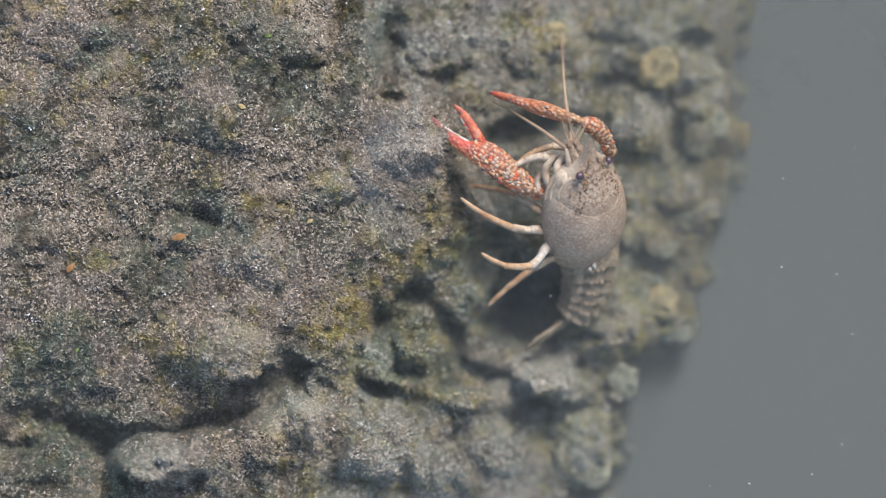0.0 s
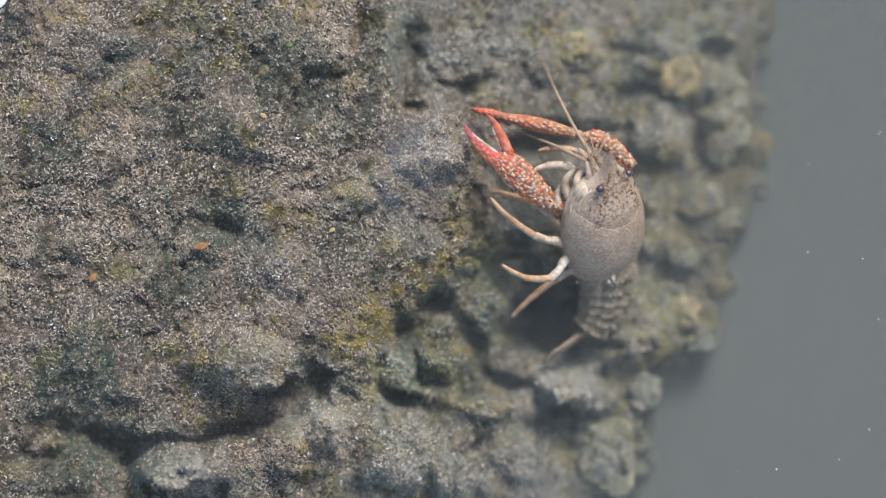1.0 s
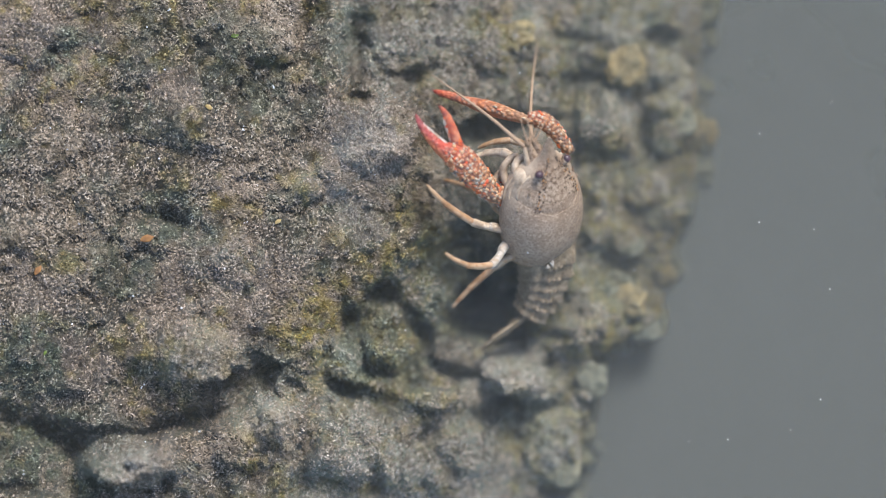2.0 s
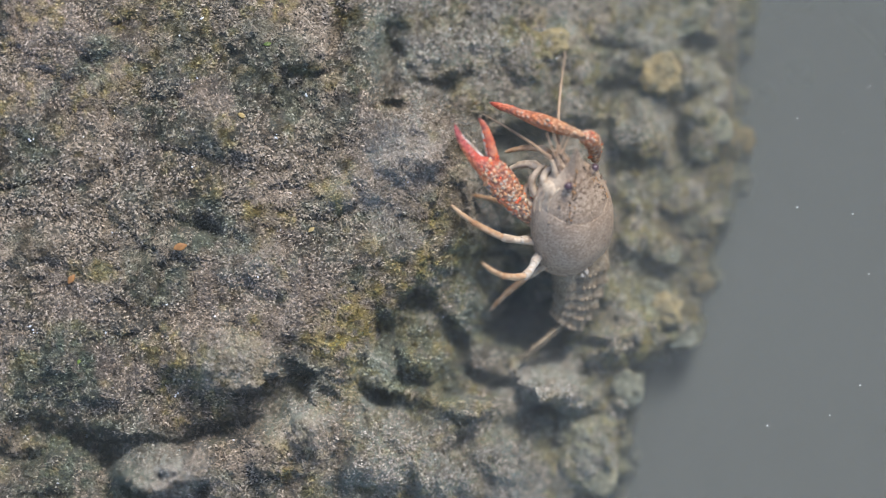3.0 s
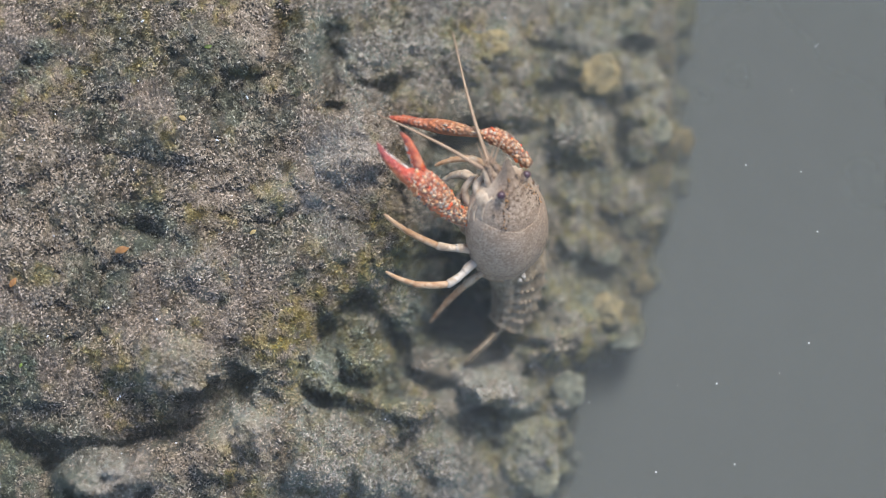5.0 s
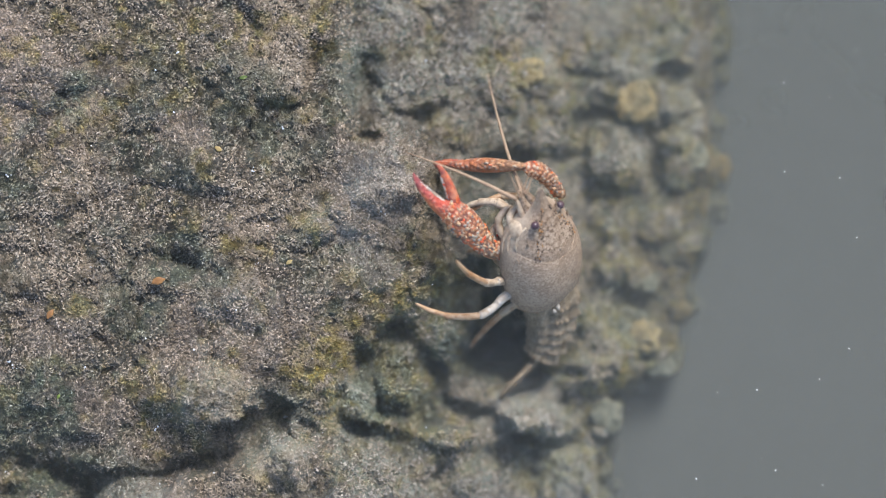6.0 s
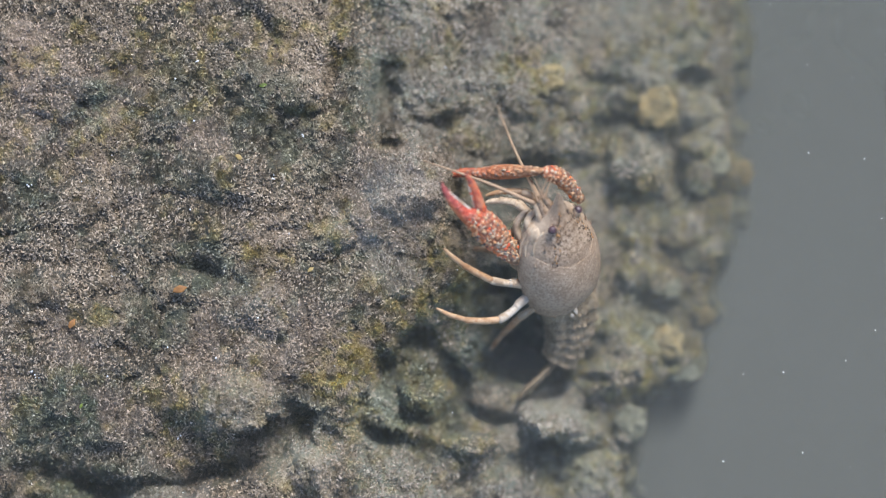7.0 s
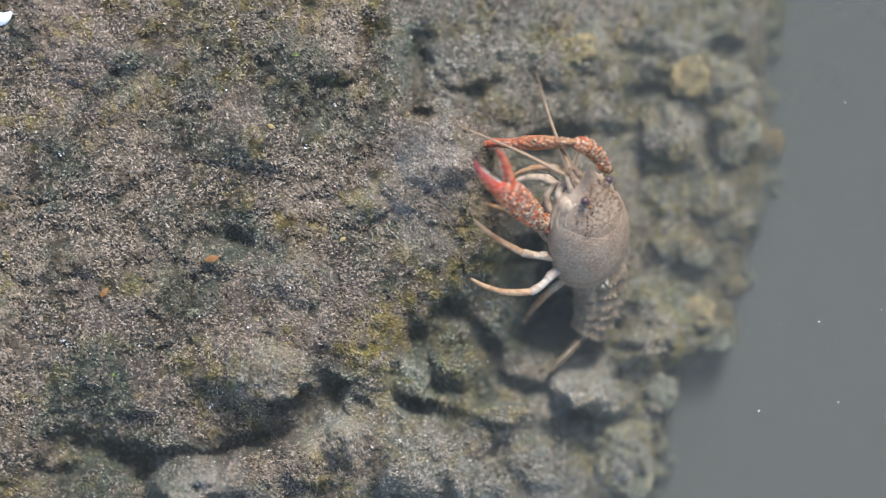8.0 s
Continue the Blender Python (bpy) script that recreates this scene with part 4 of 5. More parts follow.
def build_flecks(count):
    """Curled pale threads that lie on top, caked with silt."""
    u, v = rng.uniform(-16.2, 8.8, count), rng.uniform(-9.9, 9.6, count)
    g = growth(u, v)
    side = brink_side(u, v)
    heap = heaped(u, v, g)
    keep = rng.uniform(0, 1, count) < (0.16 + 0.84 * heap) * (0.75 + 0.25 * step(-0.8, 0.3, side)) * np.clip(0.8 + 0.6 * lattice(u, v, 0.11, 55), 0, 1)
    keep &= u < np.interp(v, EDGE_V, EDGE_U) - 0.3
    u, v, g, heap = u[keep], v[keep], g[keep], heap[keep]
    k = len(u)
    w = ledge_height(u, v)
    turn = 0.6 * lean_field(u, v) + rng.normal(0, 0.75, k)
    curl = rng.normal(0, 1.3, k)
    length, wide = rng.uniform(0.05, 0.12, k), rng.uniform(0.010, 0.020, k)
    lift, dust_shade = rng.uniform(0.05, 0.10, k), np.where(rng.uniform(0, 1, k) < 0.55, rng.uniform(0.34, 0.7, k), rng.uniform(0.06, 0.28, k)) * (0.5 + 0.5 * heap) + 0.14 * g[:, 3] * heap
    tip = rng.normal(0.0, 0.008, k)
    cu, cv = u.copy(), v.copy()
    rows, coats = [], []
    for i, thin in enumerate((0.5, 1.0, 0.9, 0.35)):
        a = turn + curl * (i - 1.5) * 0.5
        du, dv = np.cos(a), np.sin(a)
        if i:
            cu, cv = cu + du * length / 3, cv + dv * length / 3
        cw = w + lift * (0.55, 1.0, 1.05, 0.8)[i]
        rows += [(cu - dv * wide * thin, cv + du * wide * thin, cw), (cu + dv * wide * thin, cv - du * wide * thin, cw + tip)]
        coats += [dust_shade, dust_shade]
    ob = strips("silty_algae", rows, k, (g, np.stack(coats, 1)))
    return tagged(ob, "pale curled algae threads caked with silt", "algae", kind="stuff")


def build_bed():
    far = np.geomspace(0.5, 60, 14)
    xs = np.concatenate([-far[::-1], np.linspace(-0.45, 0.45, 61), far])
    n = len(xs)
    X, Y = np.meshgrid(xs, xs)
    # the bed is raised towards the rock so that the ledge's shadow stays short
    Z = 0.085 + np.exp(-(X ** 2 + Y ** 2) / 0.16) * 0.012 + 0.0015 * lattice(100 * X, 100 * Y, 5.0, 81)
    verts = np.stack([X, Y, Z], -1).reshape(-1, 3)
    idx = np.arange(n * n).reshape(n, n)
    quads = np.stack([idx[:-1, :-1], idx[:-1, 1:], idx[1:, 1:], idx[1:, :-1]], -1).reshape(-1, 4)
    ob = new("ground", raw_mesh("ground", verts, quads, BED))
    return tagged(ob, "silt bed under still water, coloured as its grey-green haze", "lake bed", kind="structure")


def build_haze_sheets():
    """Flat sheets, one below the other, added to stand in for the water's haze."""
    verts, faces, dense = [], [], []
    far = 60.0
    for depth, density in HAZE_SHEETS:
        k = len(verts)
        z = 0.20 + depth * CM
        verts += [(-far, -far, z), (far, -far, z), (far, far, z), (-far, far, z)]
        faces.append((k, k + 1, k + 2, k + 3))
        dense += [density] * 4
    me = raw_mesh("water", verts, faces, HAZE, False)
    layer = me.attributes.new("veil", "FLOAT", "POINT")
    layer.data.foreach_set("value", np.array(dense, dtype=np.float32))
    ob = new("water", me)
    # the haze sheets cast no shadow, so they veil the rock without dimming it
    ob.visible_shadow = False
    return tagged(ob, "stacked haze sheets standing in for murky grey-green water over the rock", "water", kind="structure")


def build_stone(u, v, r, squash, ochre, seed, sink=0.46):
    me = bpy.data.meshes.new("stone")
    bm = bmesh.new()
    bmesh.ops.create_icosphere(bm, subdivisions=4, radius=1)
    rnd = random.Random(seed)
    ax, ay, az = rnd.uniform(0.9, 1.5), rnd.uniform(0.8, 1.2), squash
    off = Vector((seed * 3.1, seed * 1.7, seed * 0.9))
    for p in bm.verts:
        q = p.co.copy()
        k = 1 + 0.4 * noise.noise(q * 0.9 + off) + 0.25 * noise.noise(q * 2.1 + off) + 0.12 * noise.noise(q * 4 + off) + 0.08 * noise.noise(q * 9 + off)
        p.co = Vector((q.x * ax, q.y * ay, q.z * az)) * k * r * CM
    for f in bm.faces:
        f.smooth = True
    bm.to_mesh(me)
    bm.free()
    me.materials.append(OCHRE_STONE if ochre else STONE)
    ob = new("stone", me)
    w = float(ledge_height(np.array([u]), np.array([v]), False)[0])
    w = max(w, -5.0)
    ob.matrix_world = LEDGE @ pose(u * CM, v * CM, (w + r * squash * (1 - 2 * sink)) * CM, rnd.uniform(-12, 12), rnd.uniform(-12, 12), rnd.uniform(0, 360))
    return tagged(ob, "small ochre-yellow stone on the rock ledge" if ochre else "small rounded stone coated with grey silt and algae", "stone", "stones along the ledge")


# depth in centimetres from the shelf, and the opacity of each haze sheet
HAZE_SHEETS = [(2.2, 0.04), (0.2, 0.05), (-1.2, 0.07), (-2.3, 0.09), (-3.4, 0.13), (-4.5, 0.26), (-5.3, 0.8)]
# stones: u, v, radius, flatness, ochre or grey
STONES = [
    (6.23, 5.77, 0.61, 0.6, 1),
    (8.05, 4.04, 0.57, 0.5, 0),
    (8.95, 3.68, 0.39, 0.6, 1),
    (7.43, 1.09, 0.5, 0.5, 0),
    (6.54, 0.02, 0.43, 0.4, 0),
    (6.54, -1.68, 0.46, 0.5, 1),
    (7.07, -2.57, 0.57, 0.6, 0),
    (5.29, -4.27, 0.46, 0.6, 0),
    (7.7, -0.88, 0.32, 0.6, 1),
    (2.88, 6.8, 0.39, 0.5, 1),
    (4.39, -7.21, 0.5, 0.5, 0),
    (5.11, -5.96, 0.36, 0.5, 0),
    (6.09, -1.05, 0.32, 0.5, 0),
]

build_bed()
build_haze_sheets()
build_ledge()
build_turf(620000)
build_flecks(230000)
for i, (su, sv, sr, sq, so) in enumerate(STONES):
    build_stone(su, sv, sr, sq, so, i + 3, 0.42 if so else 0.46)


def build_leaf(u, v, length, turn, mat=None, label="small orange scrap of dead leaf lying on algae"):
    pts = [(-0.5, 0, 0, 0.03), (-0.25, 0.03, 0.02, 0.2), (0.1, 0.0, 0.05, 0.26), (0.5, -0.04, 0.02, 0.02)]
    vf = tube([(a * length, b * length, c * length, r * length) for a, b, c, r in pts], 10, 4, 0.18)
    ob = new("leaf_fragment", raw_mesh("leaf_fragment", *vf, mat or LEAF))
    w = float(ledge_height(np.array([u]), np.array([v]))[0])
    ob.matrix_world = LEDGE @ pose(u * CM, v * CM, (w + 0.13) * CM, 8, -6, turn)
    return tagged(ob, label, "leaf", "leaf scraps")


build_leaf(-8.89, 0.21, 0.46, 20)
build_leaf(-12.3, -0.82, 0.36, 60)
build_leaf(-7, 4.34, 0.28, -25, STRAW, "small straw-yellow scrap of leaf lying on algae")
build_leaf(-6.2, 6.59, 0.26, 15, SPROUT, "tiny fresh green sprig on algae-covered rock")
build_leaf(-12.07, -3.41, 0.18, 70, SPROUT, "tiny fresh green sprig on algae-covered rock")
build_leaf(-4.8, 0.77, 0.24, 40, STRAW, "small straw-yellow scrap of leaf lying on algae")


def build_bubbles():
    """Tiny air bubbles caught in the turf, coloured white to paint their glints."""
    rnd = random.Random(31)
    spots = [(-5.43, 1.96), (-11.44, 3.04), (-5.87, 3.7), (-4.14, -2.3), (-6.71, -0.82), (-8.91, -6.23), (-7.3, -5.87), (-13.64, -2.27), (-7.75, -1.98), (-8.46, 5.46), (-11.05, 0.64), (-12.43, 3.64)]
    spots += [(rnd.uniform(-14, 0), rnd.uniform(-7.5, 7.5)) for _ in range(26)]
    shapes = []
    for u, v in spots:
        w = float(ledge_height(np.array([u]), np.array([v]))[0])
        for _ in range(rnd.choice((1, 1, 2, 3))):
            r = rnd.uniform(0.012, 0.034)
            shapes.append(ball(u + rnd.uniform(-0.08, 0.08), v + rnd.uniform(-0.08, 0.08), w + 0.11, r, r, r, 8))
    ob = new("air_bubbles", raw_mesh("air_bubbles", *join(*shapes), BUBBLE))
    ob.matrix_world = LEDGE
    return tagged(ob, "tiny bright air bubbles caught in the algae", "bubbles", kind="stuff")


build_bubbles()


def build_scrap():
    vf = tube([(-0.45, -0.1, 0, 0.1), (-0.2, 0.08, 0.05, 0.24), (0.15, 0.02, 0.04, 0.2), (0.45, 0.15, 0, 0.05)], 10, 4, 0.4)
    ob = new("white_scrap", raw_mesh("white_scrap", *vf, SPECK))
    u, v = -15.46, 7.77
    w = float(ledge_height(np.array([u]), np.array([v]))[0])
    ob.matrix_world = LEDGE @ pose(u * CM, v * CM, (w + 0.14) * CM, 0, 0, 15)
    return tagged(ob, "crumpled white scrap lying on algae-covered rock", "litter")


build_scrap()


# ---- the crayfish: its space shares the axes of the ledge face, the origin in mid carapace ----
ORIGIN = (3.59, 0.82)
BODY = pose(-0.0009, 0.0030, 0, 0, 0, 3) @ pose(0, 0, 0, 42, 0, 0) @ pose(0, 0, 0, 0, 38, 0)
BACK = (0.30, -0.35, 0.89)
crayfish = tagged(new("crayfish"), "speckled grey-brown crayfish with raised red claws on a rock", "crayfish")


def here(u, v, w=0.0):
    """A place on the ledge face, in the crayfish's space."""
    return u - ORIGIN[0], v - ORIGIN[1], w


# the carapace's stations: along, half width, top, bottom
CARAPACE = [(-2.05, 0.98, 0.76, -0.62), (-1.8, 1.15, 0.98, -0.78), (-1.1, 1.33, 1.17, -0.88), (-0.2, 1.36, 1.19, -0.92), (0.6, 1.2, 1.05, -0.88),
            (1.2, 0.92, 0.86, -0.74), (1.55, 0.70, 0.74, -0.5), (1.85, 0.42, 0.62, -0.1), (2.15, 0.25, 0.54, 0.14), (2.55, 0.13, 0.46, 0.28), (2.85, 0.02, 0.44, 0.38)]
STATIONS = spline(CARAPACE, 6)


def neck(a):
    """Where the neck groove runs along the carapace, at the angle a round it."""
    return 0.25 + 0.55 * (abs(math.cos(a)) ** 1.6)


def carapace_point(y, a, lift=0.0):
    """A point of the carapace's skin, in centimetres, at y along it and the angle a round it."""
    hw, top, bot = (float(np.interp(y, STATIONS[:, 0], STATIONS[:, k])) for k in (1, 2, 3))
    mid = bot + (top - bot) * 0.38
    ca, sa = math.cos(a), math.sin(a)
    x = 1.05 * hw * math.copysign(abs(ca) ** 0.85, ca)
    z = mid + ((top - mid) * sa ** 0.95 if sa > 0 else (mid - bot) * sa)
    # neck groove: an arc that runs back to its middle
    k = 1 + lift - 0.04 * math.exp(-((y - neck(a)) / 0.07) ** 2) * (sa > -0.25)
    # twin grooves along the back
    k -= 0.012 * math.exp(-((abs(x) - 0.16) / 0.05) ** 2) * (y < 0.1) * (sa > 0)
    # rim at the rear
    k += 0.035 * math.exp(-((y + 1.98) / 0.06) ** 2)
    # ridges beside the beak
    k += 0.06 * math.exp(-((abs(x) - hw * 0.75) / 0.06) ** 2) * (y > 1.2) * (sa > 0.2)
    return x * k, y, z * k


def build_carapace():
    secs = [[tuple(c * CM for c in carapace_point(y, a)) for a in np.linspace(0, 2 * math.pi, 64, endpoint=False)] for y in STATIONS[:, 0]]
    return part("carapace", rings(secs), SHELL, crayfish, "speckled greyish shell with a neck groove", BODY)


carapace = build_carapace()


def build_shell_details():
    half = math.pi / 2
    # dark and orange-brown beads along the brow ridges
    rnd = random.Random(12)
    beads, rust = [], []
    for s in (-1, 1):
        for j in range(15):
            y = 0.45 + 0.115 * j
            spread = 0.62 - 0.012 * j
            for _ in range(4):
                x, yy, z = carapace_point(y + rnd.uniform(-0.05, 0.05), half + s * (spread + rnd.uniform(-0.12, 0.12)), 0.0)
                r = rnd.uniform(0.025, 0.05)
                (rust if rnd.random() < 0.4 else beads).append(nub(x, yy, z, r * 0.8, rnd, 0.7))
    for j in range(26):
        x, yy, z = carapace_point(rnd.uniform(0.5, 2.0), half + rnd.uniform(-0.45, 0.45), 0.0)
        beads.append(ball(x, yy, z, 0.025, 0.035, 0.02, 5))
    part("bead_row", join(*beads), BEAD, carapace, "dark brown beads over the brow")
    part("rusty_bead_row", join(*rust), RUST, carapace, "orange-brown beads over the brow")
    # pale seam in the neck groove, pale rear rim, cheek ridges and spines
    part("seam", tube([(*carapace_point(neck(a) - 0.05, a, 0.0), 0.011) for a in np.linspace(0.1, math.pi - 0.1, 14)], 6, 3), FACE, carapace, "pale seam along the neck groove")
    part("rim", tube([(*carapace_point(-1.98, a, 0.0), 0.03) for a in np.linspace(-0.2, math.pi + 0.2, 16)], 6, 3), LIMB, carapace, "pale hind rim of the shell")
    for pts in (((1.55, 0.42), (1.25, 0.30), (0.95, 0.26), (0.75, 0.30)), ((1.45, 0.12), (1.15, 0.02), (0.85, 0.0), (0.65, 0.06)), ((1.35, -0.2), (1.05, -0.28), (0.75, -0.28), (0.5, -0.2))):
        for s in (-1, 1):
            part("cheek_ridge", tube([(*carapace_point(y, half + s * (half - a), 0.01), r) for (y, a), r in zip(pts, (0.035, 0.05, 0.045, 0.015))], 8, 4), FACE, carapace)
    for s in (-1, 1):
        for y, a, length in ((1.72, 0.8, 0.28), (0.98, 0.62, 0.24), (0.4, 0.35, 0.18)):
            x, yy, z = carapace_point(y, half + s * (half - a), -0.01)
            part("spine", tube([(x, yy, z, 0.06), (x, yy + length * 0.5, z + 0.03, 0.04), (x, yy + length, z + 0.04, 0.008)], 6, 3), SHELL, carapace)


build_shell_details()


def build_abdomen():
    """Overlapping rings that bend down and aside behind the carapace."""
    path = spline([here(3.79, -0.3, -1.0), here(3.82, -0.91, -1.4), here(3.75, -1.52, -1.75), here(3.61, -2.05, -2.0), here(3.34, -2.52, -2.2)], 12)
    count = 6
    rnd = random.Random(8)
    for i in range(count):
        a = path[int(i * (len(path) - 1) / count)]
        b = path[int((i + 1) * (len(path) - 1) / count)]
        d = (b - a) / np.linalg.norm(b - a)
        hw = 0.98 - 0.075 * i
        side = np.cross(d, BACK)
        side /= np.linalg.norm(side)
        up = np.cross(side, d)
        secs = []
        for s, grow in ((-0.35, 0.95), (0.0, 0.965), (0.4, 0.985), (0.7, 1.0), (0.95, 1.015), (1.06, 1.01), (1.14, 0.96)):
            c = a + (b - a) * s
            ring = []
            for t in np.linspace(0, 2 * math.pi, 48, endpoint=False):
                ca, sa = math.cos(t), math.sin(t)
                x = hw * grow * ca
                z = (0.74 - 0.05 * i) * grow * (sa if sa > 0 else 0.5 * sa)
                # low ridges down the back and flanks, and side plates that hang down
                for at, rise, wd in ((0.64, 0.09, 0.1), (0.38, -0.14, 0.06), (0.9, -0.08, 0.05)):
                    k = 1 + rise * math.exp(-((abs(ca) - at) / wd) ** 2) * (sa > 0) * (0.3 < s < 1.12)
                    x, z = x * k, z * k
                z -= 0.2 * step(0.84, 1.0, abs(ca)) * (s > 0.2)
                ring.append(tuple((c + side * x + up * z) * CM))
            secs.append(ring)
        ring_ob = part("abdomen_ring", rings(secs), TAIL, crayfish, "ridged brownish tail ring" if i == 0 else "")
        # pale knobs on the hind margin
        for ca in (-0.72, -0.58, -0.18, 0.0, 0.18, 0.58, 0.72):
            sa = math.sqrt(1 - ca * ca)
            p = a + (b - a) * 0.98 + side * hw * 1.03 * ca + up * (0.74 - 0.05 * i) * 1.03 * sa
            part("knob", nub(*p, rnd.uniform(0.045, 0.07), rnd, 0.6), KNOB, ring_ob)
        if i == 0:
            p = a + (b - a) * 0.45 + side * hw * 0.12 + up * 0.8
            part("pale_knob", join(nub(*p, 0.075, rnd, 0.4), nub(*(p + side * 0.16 + d * 0.1), 0.055, rnd, 0.4)), WHITE, ring_ob, "whitish lump behind the shell")
    return path[-1], (path[-1] - path[-3])


tail_end, tail_dir = build_abdomen()


def build_fan():
    base = Vector(tail_end)
    rnd = random.Random(21)
    way = Vector((-1.25, -0.98, 0.28)).normalized()
    face = Vector((0.6, -0.76, 0.16))
    side = way.cross(face).normalized()
    turn = Matrix((side, way, side.cross(way))).transposed().to_4x4()
    for k, (spread, length, wide) in enumerate(((0, 1.9, 0.17), (5, 1.9, 0.17), (-5, 1.85, 0.17), (9, 1.7, 0.17), (-9, 1.65, 0.17))):
        vf = tube([(0, -0.1, 0, 0.14), (0, 0.35 * length, 0.03, wide * 0.8), (0, 0.75 * length, 0.02, wide), (0, 0.97 * length, 0, wide * 0.75), (0, 1.03 * length, 0, wide * 0.3)], 14, 4, 0.45)
        m = Matrix.Translation(base * CM) @ turn @ pose(0, 0, -0.0004 * abs(spread) / 10, 0, 0, spread)
        plate = part("tail_plate", vf, TAIL, crayfish, "thin brown tail fan plate" if k == 0 else "", m)
        if k < 3:
            part("ridge_row", join(*[nub(rnd.uniform(-0.06, 0.06), 0.1 + 0.11 * j, 0.1 * rnd.choice((-1, 1)), 0.045, rnd, 0.8) for j in range(13)]), KNOB, plate, "rough beads along the plate")


build_fan()


def build_head():
    for s in (-1, 1):
        stalk = part("eyestalk", tube([(s * 0.34, 1.55, 0.46, 0.12), (s * 0.46, 1.66, 0.53, 0.14), (s * 0.54, 1.72, 0.57, 0.14)], 10, 4), SHELL, crayfish, "short speckled eye stalk", BODY)
        part("eye", ball(s * 0.57, 1.75, 0.59, 0.145, 0.13, 0.135, 14), EYE, stalk, "shiny dark purple-brown eye")
    # thick feeler bases, feeler scales and the fine inner feelers
    for k, (p0, p1, p2) in enumerate(((here(3.14, 1.84, 1.2), here(3.04, 2.3, 1.35), here(2.93, 2.73, 1.5)), (here(3.41, 2.2, 1.25), here(3.25, 2.52, 1.4), here(3.11, 2.8, 1.5)))):
        part("feeler_stalk", tube([(*p0, 0.15), (*p1, 0.13), (*p2, 0.075)], 10, 4), FACE, crayfish, "thick pale feeler base" if k == 0 else "")
        q = np.array(p2)
        part("feeler_scale", tube([(*(np.array(p0) + (0.12, 0.1, 0.05)), 0.1), (*(np.array(p1) + (0.14, 0.1, 0.1)), 0.13), (*(q + (0.12, 0.12, 0.1)), 0.07), (*(q + (0.08, 0.32, 0.1)), 0.01)], 8, 4, 0.5), SHELL, crayfish, "speckled scale beside the beak" if k == 0 else "")
        for d in (-0.12, 0.16):
            part("small_feeler", tube([(*(q + (0.1, 0.0, 0.1)), 0.04), (*(q + (0.1 + d, 0.4, 0.2)), 0.025), (*(q + (0.12 + 2.4 * d, 0.85, 0.3)), 0.01)], 6, 4), FEELER, crayfish)
    # mouthparts, pale, folded before the mouth
    for k, pts in enumerate((((2.88, 1.41, 0.3), (2.43, 1.62, 0.55), (2.29, 2.05, 0.75), (2.54, 2.41, 0.9), (2.75, 2.52, 0.95)), ((3.05, 1.62, 0.8), (2.71, 1.91, 0.95), (2.68, 2.23, 1.05), (2.89, 2.45, 1.1), (3, 2.52, 1.15)),
                             ((2.75, 1.23, 0.2), (2.21, 1.34, 0.3), (2.07, 1.66, 0.4), (2.18, 1.91, 0.5), (2.32, 1.98, 0.55)))):
        rows = [(*here(u, v, w), r) for (u, v, w), r in zip(pts, (0.16, 0.15, 0.12, 0.09, 0.04))]
        part("mouthpart", tube(rows, 10, 4), FACE, crayfish, "pale folded jaw leg" if k == 0 else "")
    part("cheek", ball(-0.66, 1.0, -0.04, 0.38, 0.62, 0.44, 18), FACE, crayfish, "pale lower cheek", BODY)


build_head()


